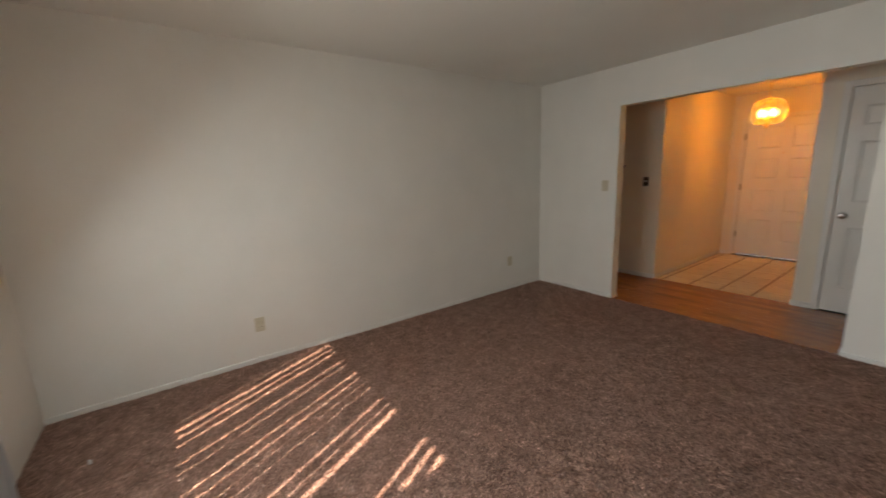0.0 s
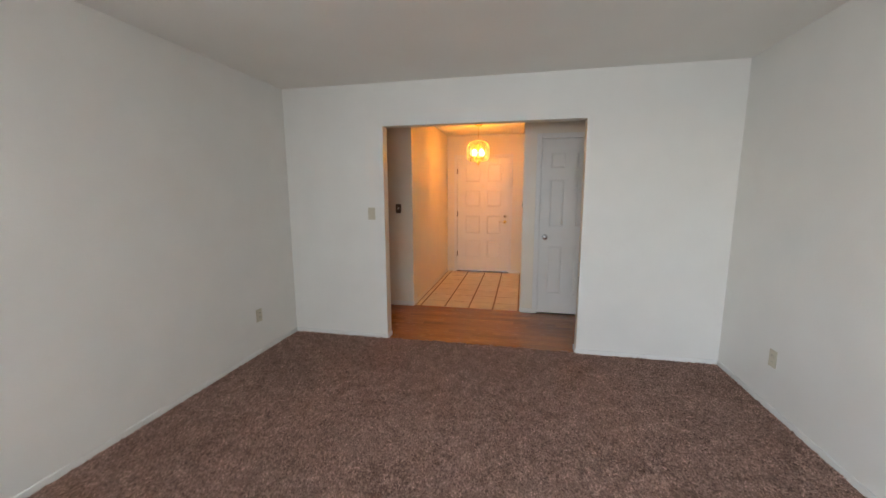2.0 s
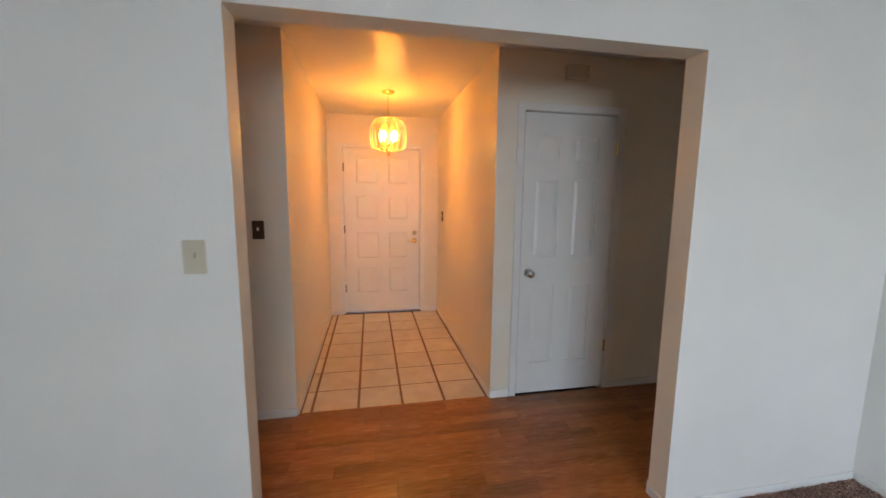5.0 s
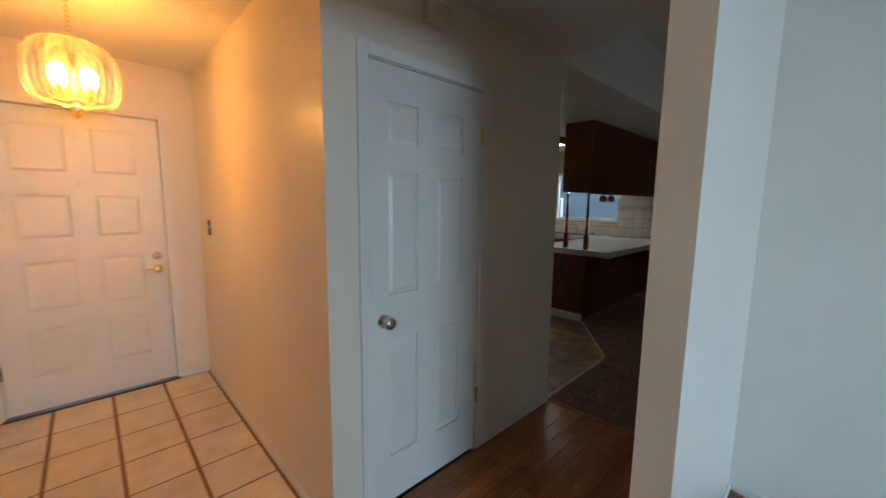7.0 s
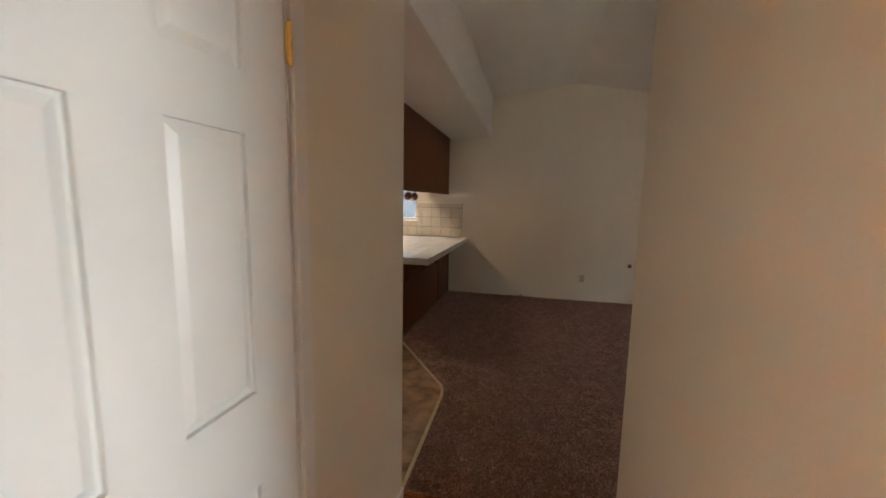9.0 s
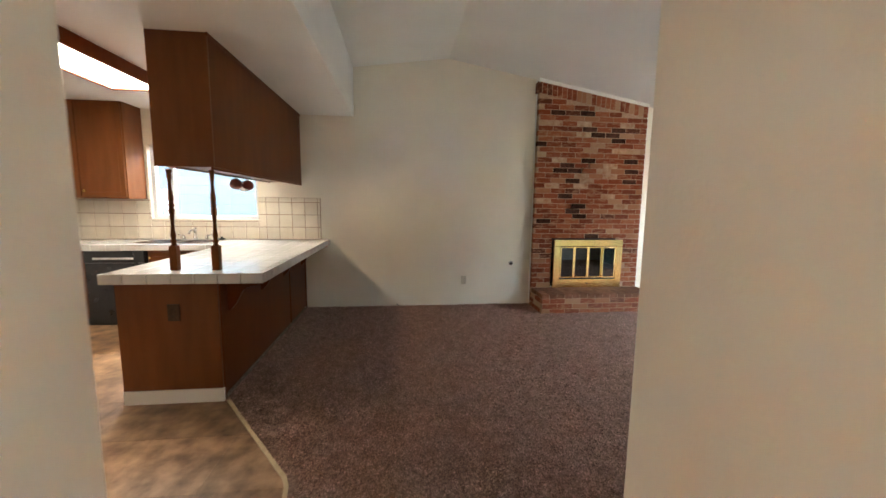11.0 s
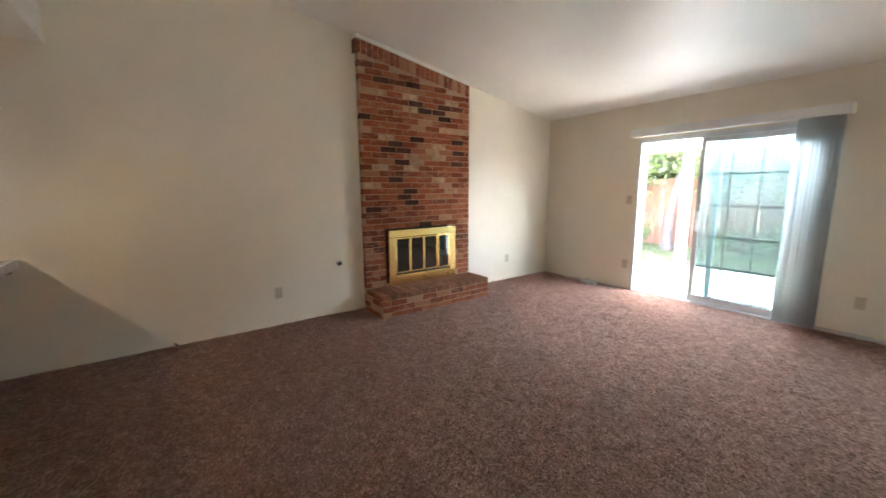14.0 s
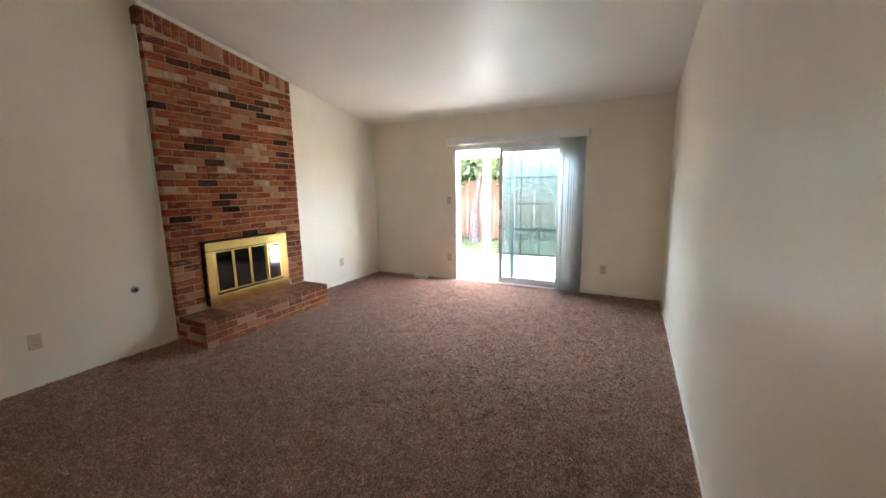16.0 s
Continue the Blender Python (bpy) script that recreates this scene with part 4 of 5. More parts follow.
for k in range(10):
    a0 = 2 * math.pi * k / 10
    bm = bmesh.new()
    cols_ = []
    for i in range(5):
        a = a0 + (i / 4 - 0.5) * 2 * math.pi / 10 * 0.94
        col = []
        for r, z in ((0.032, 2.205), (0.088, 2.192), (0.135, 2.167), (0.165, 2.12), (0.172, 2.05), (0.168, 1.97), (0.150, 1.925), (0.125, 1.905)):
            edge = 1 - 0.02 * abs(i - 2)
            col.append((bm.verts.new((CX + r * edge * math.cos(a), CY + r * edge * math.sin(a), z)),
                        bm.verts.new((CX + (r * edge + 0.003) * math.cos(a), CY + (r * edge + 0.003) * math.sin(a), z))))
        cols_.append(col)
    for p, q in zip(cols_, cols_[1:]):
        for i in range(7):
            for s in (0, 1):
                bm.faces.new((p[i][s], q[i][s], q[i + 1][s], p[i + 1][s]))
    for col in (cols_[0], cols_[-1]):
        for i in range(7):
            bm.faces.new((col[i][0], col[i][1], col[i + 1][1], col[i + 1][0]))
    part("glass_panel", bm, AMBER, lamp, "curved amber glass panel", smooth=True)
    bm = bmesh.new()
    a = a0 + math.pi / 10
    tube(bm, [(CX + r * math.cos(a), CY + r * math.sin(a), z) for r, z in ((0.02, 2.21), (0.090, 2.194), (0.137, 2.167), (0.167, 2.12), (0.174, 2.05), (0.170, 1.97), (0.152, 1.923), (0.03, 1.892))], 0.0018, 6)
    part("rib", bm, BRASS, lamp)
for k in range(4):
    a = math.pi / 4 + k * math.pi / 2
    x, y = CX + 0.075 * math.cos(a), CY + 0.075 * math.sin(a)
    bm = bmesh.new()
    tube(bm, [(CX, CY, 1.93), (CX + 0.05 * math.cos(a), CY + 0.05 * math.sin(a), 1.925), (x, y, 1.955)], 0.004, 6)
    lathe(bm, [(0.012, 1.95), (0.014, 1.98), (0.011, 1.985)], (x, y, 0), n=12)
    arm = part("arm", bm, BRASS, lamp)
    bm = bmesh.new()
    lathe(bm, [(0.012, 1.985), (0.022, 1.998), (0.031, 2.022), (0.030, 2.045), (0.018, 2.068), (0.004, 2.076)], (x, y, 0), n=14)
    part("bulb", bm, BULB, arm, "glowing candle bulb", smooth=True)


# ---- kitchen ----
PY0, PY1, PX0 = 1.83, 2.46, 5.99
pen = thing("peninsula_cabinet", (7.1, 2.1, 0), "dark-stained wooden breakfast bar cabinet with worn white toe kick", "cabinet")
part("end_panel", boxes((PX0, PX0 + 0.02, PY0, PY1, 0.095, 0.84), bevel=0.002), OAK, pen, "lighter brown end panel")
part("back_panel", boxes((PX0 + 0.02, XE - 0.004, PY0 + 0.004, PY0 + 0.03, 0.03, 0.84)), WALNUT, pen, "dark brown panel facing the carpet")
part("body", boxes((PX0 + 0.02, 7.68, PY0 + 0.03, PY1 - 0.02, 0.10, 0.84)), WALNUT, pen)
part("toe_kick", boxes((PX0 - 0.006, PX0 + 0.02, PY0 - 0.004, PY1, -0.004, 0.093), bevel=0.002), TRIM, pen, "white toe-kick strip")
part("base_strip", boxes((PX0 + 0.02, XE - 0.004, PY0 - 0.008, PY0 + 0.004, -0.004, 0.028), bevel=0.002), surface("scuffed_base", (0.10, 0.06, 0.04), (0.34, 0.27, 0.22), 0.8, scale=30, stain=0.3), pen, "scuffed strip along the carpet")
for x in (PX0 + 0.022, 7.62, XE - 0.04):
    part("batten", boxes((x, x + 0.03, PY0 - 0.006, PY0 + 0.006, 0.03, 0.838), bevel=0.002), WALNUT, pen)
for x in (6.14, 6.78, 7.40, 8.12):
    bm = bmesh.new()
    prism(bm, [(PY0 + 0.004, 0.838), (PY0 - 0.23, 0.838), (PY0 - 0.235, 0.81), (PY0 - 0.20, 0.785), (PY0 - 0.15, 0.775), (PY0 - 0.10, 0.745),
               (PY0 - 0.075, 0.70), (PY0 - 0.05, 0.65), (PY0 - 0.015, 0.61), (PY0 + 0.004, 0.60)], x, x + 0.038, "x")
    part("corbel", bm, WALNUT, pen, "curved dark wooden bracket")
bm = bmesh.new()
lathe(bm, [(0.016, 0), (0.016, 0.05), (0.012, 0.055)], (8.28, 1.60, 0.82), "-y", 14)
part("dowel", bm, OAK, pen)
plate("wall_outlet", "dark bronze outlet plate on the bar's end panel", "outlet", (PX0, 2.11, 0.635), "-x", w=0.075, h=0.115, mat=BRONZE)


def counter(name, x0, x1, y0, y1, pitch, edges, label):
    """A tiled worktop: bed, square tiles, cap tiles along the open edges (of 'w', 's', 'n')."""
    c = thing(name, ((x0 + x1) / 2, (y0 + y1) / 2, 0.9), label, "countertop")
    part("bed", boxes((x0 + 0.008, x1 - 0.002, y0 + (0.008 if "s" in edges else 0), y1 - (0.008 if "n" in edges else 0), 0.84, 0.894)), CGROUT, c, "grey grout bed")
    cap = 0.045
    ax, ay, by = x0 + (cap if "w" in edges else 0), y0 + (cap if "s" in edges else 0), y1 - (cap if "n" in edges else 0)
    nx, ny = max(1, round((x1 - ax) / pitch)), max(1, round((by - ay) / pitch))
    px, py = (x1 - ax) / nx, (by - ay) / ny
    me = mesh_of(boxes((-px / 2 + 0.0018, px / 2 - 0.0018, -py / 2 + 0.0018, py / 2 - 0.0018, -0.006, 0), bevel=0.0015), "tile", CTILE)
    for i in range(nx):
        for k in range(ny):
            piece("tile", me, c, (ax + px * (i + 0.5), ay + py * (k + 0.5), 0.90))
    if "s" in edges:
        m2 = mesh_of(boxes((-px / 2 + 0.002, px / 2 - 0.002, 0, cap - 0.003, -0.066, 0.004), bevel=0.006), "cap_tile", CTILE)
        for i in range(nx):
            piece("cap_tile", m2, c, (ax + px * (i + 0.5), y0, 0.90))
    if "n" in edges:
        m2 = mesh_of(boxes((-px / 2 + 0.002, px / 2 - 0.002, -cap + 0.003, 0, -0.066, 0.004), bevel=0.006), "cap_tile", CTILE)
        for i in range(nx):
            piece("cap_tile", m2, c, (ax + px * (i + 0.5), y1, 0.90))
    if "w" in edges:
        k2 = max(1, round((y1 - y0) / pitch))
        p2 = (y1 - y0) / k2
        m3 = mesh_of(boxes((0, cap - 0.003, -p2 / 2 + 0.003, p2 / 2 - 0.003, -0.066, 0.004), bevel=0.006), "cap_tile", CTILE)
        for k in range(k2):
            piece("cap_tile", m3, c, (x0, y0 + p2 * (k + 0.5), 0.90))
    return c


counter("bar_countertop", 5.95, XE - 0.003, 1.52, 2.53, 0.155, "ws", "white tiled breakfast bar top with grey grout")
counter("sink_countertop", 7.69, XE - 0.003, 2.534, 2.72, 0.155, "w", "white tiled counter beside the sink")
counter("sink_countertop", 7.69, XE - 0.003, 3.56, 4.6, 0.155, "w", "white tiled counter beyond the sink")
surround = thing("sink_surround", (8.0, 3.14, 0.9), "white tiled rim around the kitchen sink", "countertop")
part("front_tiles", boxes((7.69, 7.78, 2.722, 3.558, 0.84, 0.902), bevel=0.003), CTILE, surround)
part("rear_tiles", boxes((8.22, XE - 0.003, 2.722, 3.558, 0.84, 0.902), bevel=0.003), CTILE, surround)
sink = thing("kitchen_sink", (8.0, 3.14, 0.9), "double-bowl stainless steel sink under the window", "sink")
bm = boxes((7.782, 7.80, 2.724, 3.556, 0.88, 0.908), (8.20, 8.218, 2.724, 3.556, 0.88, 0.908), (7.80, 8.20, 2.724, 2.745, 0.88, 0.908),
           (7.80, 8.20, 3.535, 3.556, 0.88, 0.908), (7.80, 8.20, 3.13, 3.15, 0.80, 0.905), bevel=0.003)
part("rim", bm, STEEL, sink)
for ya, yb in ((2.745, 3.13), (3.15, 3.535)):
    part("bowl", boxes((7.80, 8.20, ya, yb, 0.72, 0.725), (7.80, 7.804, ya, yb, 0.725, 0.88), (8.196, 8.20, ya, yb, 0.725, 0.88),
                       (7.804, 8.196, ya, ya + 0.004, 0.725, 0.88), (7.804, 8.196, yb - 0.004, yb, 0.725, 0.88)), STEEL, sink)
tap = thing("kitchen_faucet", (8.25, 3.10, 0.9), "chrome kitchen faucet with two lever handles", "faucet")
bm = bmesh.new()
lathe(bm, [(0.026, 0.90), (0.022, 0.93), (0.014, 0.94), (0.013, 1.03), (0.016, 1.04), (0.004, 1.05)], (8.26, 3.10, 0), n=16)
tube(bm, [(8.26, 3.10, 0.99), (8.16, 3.08, 1.03), (8.06, 3.06, 1.02), (8.04, 3.06, 0.995)], 0.011, 10)
part("spout", bm, STEEL, tap, smooth=True)
for y in (2.97, 3.23):
    bm = bmesh.new()
    lathe(bm, [(0.022, 0.90), (0.018, 0.935), (0.010, 0.945), (0.010, 0.955)], (8.26, y, 0), n=14)
    tube(bm, [(8.26, y, 0.952), (8.24, y + (0.06 if y > 3.1 else -0.06), 0.965)], 0.007, 8)
    part("tap_handle", bm, STEEL, tap, smooth=True)
stopper = thing("sink_stopper", (8.27, 2.80, 0.9), "dark rubber sink stopper on the tiled rim", "stopper")
bm = bmesh.new()
lathe(bm, [(0.035, 0.904), (0.04, 0.915), (0.03, 0.922), (0.012, 0.925), (0.012, 0.94), (0.006, 0.942)], (8.27, 2.80, 0), n=16)
part("plug", bm, BLACK, stopper)


def cabinet(name, x0, x1, y0, y1, z0, z1, doors, label, mat=OAK):
    """A cabinet that faces -x, with doors and knobs."""
    c = thing(name, ((x0 + x1) / 2, (y0 + y1) / 2, z0), label, "cabinet")
    part("body", boxes((x0 + 0.02, x1, y0, y1, z0, z1), bevel=0.002), mat, c)
    w = (y1 - y0) / doors
    for i in range(doors):
        a, b = y0 + i * w + 0.012, y0 + (i + 1) * w - 0.012
        d = part("door", boxes((x0, x0 + 0.018, a, b, z0 + 0.02, z1 - 0.02), (x0 - 0.004, x0, a + 0.05, b - 0.05, z0 + 0.07, z1 - 0.07), bevel=0.003), mat, c)
        bm = bmesh.new()
        lathe(bm, [(0.006, 0), (0.006, 0.01), (0.014, 0.016), (0.012, 0.026)], (x0, b - 0.03, z0 + 0.08 if z0 > 1 else z1 - 0.08), "-x", 12)
        part("handle", bm, BRASS, d)
    return c


cabinet("base_cabinet", 7.73, XE - 0.003, 2.50, 3.34, 0.09, 0.84, 2, "brown wooden base cabinet under the sink")
cabinet("base_cabinet", 7.73, XE - 0.003, 3.96, 4.59, 0.09, 0.84, 1, "brown wooden base cabinet in the kitchen corner")
structure("kitchen_toe_kick", boxes((7.79, 7.81, 2.48, 4.6, -0.006, 0.09)), BLACK, "dark recessed kick board under the cabinets", "trim")
dish = thing("dishwasher", (8.0, 3.65, 0.09), "black built-in dishwasher beside the sink", "dishwasher")
part("door", boxes((7.715, 7.75, 3.355, 3.945, 0.09, 0.70), bevel=0.004), BLACK, dish)
part("control_panel", boxes((7.705, 7.75, 3.355, 3.945, 0.705, 0.838), bevel=0.006), BLACK, dish)
part("handle", boxes((7.692, 7.706, 3.45, 3.85, 0.74, 0.765), bevel=0.004), STEEL, dish)
part("tub", boxes((7.75, XE - 0.01, 3.36, 3.94, 0.09, 0.838)), BLACK, dish)

upper = thing("hanging_cabinet", (7.2, 2.03, 1.6), "dark-stained wooden cabinet hung over the breakfast bar", "cabinet")
UX, UY0, UY1, UZ0, UZ1 = 6.09, 1.85, 2.22, 1.60, 2.45
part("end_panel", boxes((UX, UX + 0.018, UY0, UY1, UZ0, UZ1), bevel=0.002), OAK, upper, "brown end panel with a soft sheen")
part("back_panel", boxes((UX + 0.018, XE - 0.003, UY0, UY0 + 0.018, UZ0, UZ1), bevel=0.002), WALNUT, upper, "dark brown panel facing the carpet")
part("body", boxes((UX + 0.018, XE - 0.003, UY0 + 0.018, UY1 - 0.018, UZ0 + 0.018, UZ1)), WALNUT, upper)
for i in range(4):
    xa = UX + 0.02 + i * 0.545
    d = part("door", boxes((xa + 0.006, xa + 0.539, UY1 - 0.018, UY1, UZ0 + 0.005, UZ1 - 0.01), bevel=0.003), OAK, upper)
part("light_rail", boxes((UX, XE - 0.003, UY0, UY0 + 0.02, UZ0 - 0.018, UZ0 - 0.001), bevel=0.002), WALNUT, upper)
part("crown", boxes((UX - 0.008, XE - 0.003, UY0 - 0.008, UY0 + 0.0, UZ1 - 0.022, UZ1), bevel=0.002), WALNUT, upper)
cabinet("wall_cabinet", 8.01, XE - 0.003, 3.66, 4.59, 1.39, 2.45, 2, "brown wooden wall cabinet beside the kitchen window")


def spindle(x, y):
    s = thing("spindle_post", (x, y, 0.9), "dark turned wooden post between bar and cabinet", "post", "spindles on the breakfast bar")
    part("foot_block", boxes((x - 0.024, x + 0.024, y - 0.024, y + 0.024, 0.90, 1.07), bevel=0.003), WALNUT, s)
    bm = bmesh.new()
    prof = [(0.022, 1.07), (0.013, 1.085), (0.021, 1.10), (0.013, 1.115), (0.018, 1.14), (0.012, 1.18), (0.010, 1.23), (0.016, 1.285), (0.021, 1.31), (0.013, 1.33),
            (0.022, 1.345), (0.013, 1.36), (0.019, 1.39), (0.012, 1.45), (0.010, 1.50), (0.017, 1.54), (0.013, 1.555), (0.021, 1.57), (0.016, 1.583)]
    lathe(bm, prof, (x, y, 0), n=14)
    part("turned_shaft", bm, WALNUT, s, smooth=True)
    return s


spindle(6.117, 1.88)
spindle(6.117, 2.15)


def spot(x, glass):
    s = thing("spot_lamp", (x, 2.1, 1.6), "red-brown spot lamp with pale lens under the cabinet" if glass else "red-brown spot lamp under the hanging cabinet", "spot lamp", "lamps under the hanging cabinet")
    bm = bmesh.new()
    lathe(bm, [(0.03, 1.6), (0.03, 1.593), (0.008, 1.588), (0.008, 1.575)], (x, 2.1, 0), n=16)
    part("mount", bm, BRONZE, s)
    bm = bmesh.new()
    lathe(bm, [(0.012, 1.58), (0.035, 1.57), (0.05, 1.545), (0.053, 1.525), (0.048, 1.505), (0.030, 1.488), (0.01, 1.482)], (x, 2.1, 0), n=20)
    part("shade", bm, REDB, s, smooth=True)
    if glass:
        bm = bmesh.new()
        lathe(bm, [(0.040, 0), (0.048, 0.03), (0.046, 0.045), (0.02, 0.05)], (x + 0.012, 2.13, 1.515), "-x", 18)
        part("lens", bm, WHITEP, s, "pale lens")
    return s


spot(7.03, False)
spot(7.30, True)
klight = thing("ceiling_light", (6.6, 2.95, 2.45), "wood-framed kitchen ceiling light box", "ceiling light")
part("frame", boxes((5.95, 7.2, 2.72, 2.75, 2.35, 2.45), (5.95, 7.2, 3.15, 3.18, 2.35, 2.45), (5.95, 5.98, 2.75, 3.15, 2.35, 2.45), (7.17, 7.2, 2.75, 3.15, 2.35, 2.45), bevel=0.003), WALNUT, klight)
part("diffuser", boxes((5.98, 7.17, 2.75, 3.15, 2.362, 2.37)), TUBE, klight, "glowing white diffuser")

kwin = thing("window_1", (8.42, 3.0, 1.15), "bright white-framed kitchen window over the sink", "window", kind="structure")
y0, y1, z0, z1 = WIN
part("window_frame", boxes((8.40, 8.46, y0, y0 + 0.045, z0, z1), (8.40, 8.46, y1 - 0.045, y1, z0, z1), (8.40, 8.46, y0 + 0.045, y1 - 0.045, z0, z0 + 0.045),
                           (8.40, 8.46, y0 + 0.045, y1 - 0.045, z1 - 0.045, z1), (8.405, 8.455, 3.38, 3.42, z0 + 0.045, z1 - 0.045), bevel=0.003), ALU, kwin)
for a, b in ((y0 + 0.045, 3.38), (3.42, y1 - 0.045)):
    g = part("pane", boxes((8.428, 8.433, a, b, z0 + 0.045, z1 - 0.045)), GLASS, kwin, "clear window glass")
    g.visible_shadow = False
part("sill", boxes((XE - 0.016, 8.40, y0 - 0.03, y1 + 0.03, z0 - 0.022, z0 - 0.002), bevel=0.003), WTILE, kwin, "tiled window sill")

# ---- outside ----
structure("ground", boxes((-150, 170, -160, 150, -0.4, -0.13)), GRASSM, "patchy green lawn running to the fence", "lawn")
bm = bmesh.new()
edge = [(9.6, -4.6), (9.6, -6.2)] + [(9.4 - 0.35 * i, -6.75 - 0.42 * math.sin(math.pi * i / 18)) for i in range(19)] + [(3.0, -6.6), (3.0, -4.6)]
prism(bm, edge, -0.2, -0.05, "z")
structure("patio", bm, CONCRETE, "sunlit pale concrete patio slab", "patio")
cover = thing("patio_cover", (6.0, -5.9, 0), "white timber patio cover on square posts", "patio cover")
for x in (3.3, 7.30):
    part("post", boxes((x - 0.065, x + 0.065, -7.04, -6.91, -0.06, 2.03), bevel=0.006), WHITEW, cover)
part("beam", boxes((2.9, 8.9, -7.05, -6.90, 2.03, 2.2), bevel=0.006), WHITEW, cover)
for i in range(10):
    x = 3.0 + i * 0.62
    part("rafter", boxes((x, x + 0.04, -7.3, -4.62, 2.2, 2.33), bevel=0.003), WHITEW, cover)
# Unseen sheet, added to stop direct sun at the door and pass soft light.
part("unseen_roof_sheet", boxes((2.85, 9.0, -6.72, -4.62, 2.33, 2.336)), slat_material("translucent_sheet", (0.9, 0.9, 0.9), 0.85), cover, "unseen milky roof sheet added to keep sun off the door")

fence = thing("fence", (5, -10.0, -0.13), "weathered red-brown board fence behind the lawn", "fence")
part("rail", boxes((-3, 15, -10.10, -10.06, 0.25, 0.34), (-3, 15, -10.10, -10.06, 1.35, 1.44)), FENCEM, fence)
me = mesh_of(boxes((-0.07, 0.07, -0.01, 0.01, -0.15, 1.62), bevel=0.003), "board", FENCEM)
rng = random.Random(3)
for i in range(120):
    piece("board", me, fence, (-3 + i * 0.148, -10.04 + rng.uniform(-0.006, 0.006), rng.uniform(-0.02, 0.02)), (0, rng.uniform(-0.01, 0.01), 0))
me = mesh_of(boxes((-0.05, 0.05, -0.05, 0.05, -0.2, 1.75), bevel=0.005), "fence_post", FENCEM)
for i in range(8):
    piece("fence_post", me, fence, (-2 + i * 2.4, -10.0, 0))


def leaves(name, blobs, count, size, parent, seed):
    """A loose crown of single leaves gathered in uneven clumps."""
    rg = np.random.default_rng(seed)
    c, rad = np.array([b[:3] for b in blobs], float), np.array([b[3] for b in blobs], float)
    pick = rg.choice(len(blobs), count, p=rad ** 2 / (rad ** 2).sum())
    d = rg.normal(size=(count, 3))
    d /= np.linalg.norm(d, axis=1)[:, None]
    p = c[pick] + d * (rad[pick] * rg.uniform(0.35, 1.08, count) ** 0.6)[:, None] * np.array([1, 1, 0.8])
    u = rg.normal(size=(count, 3))
    u /= np.linalg.norm(u, axis=1)[:, None]
    v = np.cross(u, d)
    v /= np.maximum(np.linalg.norm(v, axis=1), 1e-6)[:, None]
    s = size * rg.uniform(0.6, 1.3, count)[:, None]
    co = np.stack([p - u * s, p + v * s * 0.45, p + u * s, p - v * s * 0.45], 1)
    me = bpy.data.meshes.new(name)
    me.vertices.add(4 * count), me.loops.add(4 * count), me.polygons.add(count)
    me.vertices.foreach_set("co", (co - np.array(origin(parent))).ravel())
    me.loops.foreach_set("vertex_index", np.arange(4 * count, dtype=np.int32))
    me.polygons.foreach_set("loop_start", np.arange(0, 4 * count, 4, dtype=np.int32))
    me.update(calc_edges=True)
    me.materials.append(LEAF)
    ob = new(name, me)
    ob.parent = parent
    return ob


def tree(x, y, h, r, lean, seed, label):
    t = thing("tree", (x, y, -0.13), label, "tree")
    rg = random.Random(seed)
    bm = bmesh.new()
    rings, n = [], 12
    for i in range(9):
        k = i / 8
        cx, cy, z, rr = x + lean * k * k + 0.05 * math.sin(5 * k), y + 0.06 * math.sin(4 * k + 1), -0.2 + k * h * 0.62, r * (1.35 - 0.8 * k if i else 1.7)
        rings.append([bm.verts.new((cx + rr * (1 + 0.12 * math.sin(3 * a + i)) * math.cos(a), cy + rr * math.sin(a), z)) for a in (2 * math.pi * j / n for j in range(n))])
    for a, b in zip(rings, rings[1:]):
        for i in range(n):
            bm.faces.new((a[i], a[(i + 1) % n], b[(i + 1) % n], b[i]))
    part("trunk", bm, BARK, t, smooth=True)
    top = Vector((x + lean, y, h * 0.46))
    blobs = []
    for i in range(9):
        a = 2 * math.pi * i / 9 + rg.uniform(-0.3, 0.3)
        e = top + Vector((math.cos(a) * rg.uniform(0.8, 1.7), math.sin(a) * rg.uniform(0.6, 1.5), rg.uniform(-0.12, 0.36) * h))
        bm = bmesh.new()
        tube(bm, [top + Vector((0, 0, -0.3)), top.lerp(e, 0.5) + Vector((0, 0, 0.15)), e], r * 0.25, 6)
        part("limb", bm, BARK, t)
        blobs.append((*e, rg.uniform(0.6, 1.15)))
    leaves("crown", blobs, 6500, 0.075, t, seed)
    return t


tree(8.45, -9.2, 4.6, 0.085, -0.25, 2, "grey-barked garden tree in front of the fence")
tree(6.1, -12.6, 4.8, 0.14, 0.3, 4, "leafy green tree behind the fence")
tree(9.9, -13.0, 5.2, 0.15, 0.2, 8, "leafy green tree behind the fence")
tree(3.6, -12.9, 5.0, 0.14, -0.2, 13, "leafy green tree behind the fence")
tree(8.0, -11.9, 4.2, 0.12, 0.25, 17, "leafy green tree behind the fence")
tree(12.2, -12.2, 4.8, 0.14, -0.25, 19, "leafy green tree behind the fence")
for i, (x, y, h) in enumerate(((2.6, -11.5, 3.7), (4.4, -11.7, 4.1), (5.6, -11.3, 3.6), (6.9, -11.6, 4.0), (9.2, -11.4, 3.8))):
    tree(x, y, h, 0.09, 0.1, 50 + i, "low bushy green tree behind the fence")
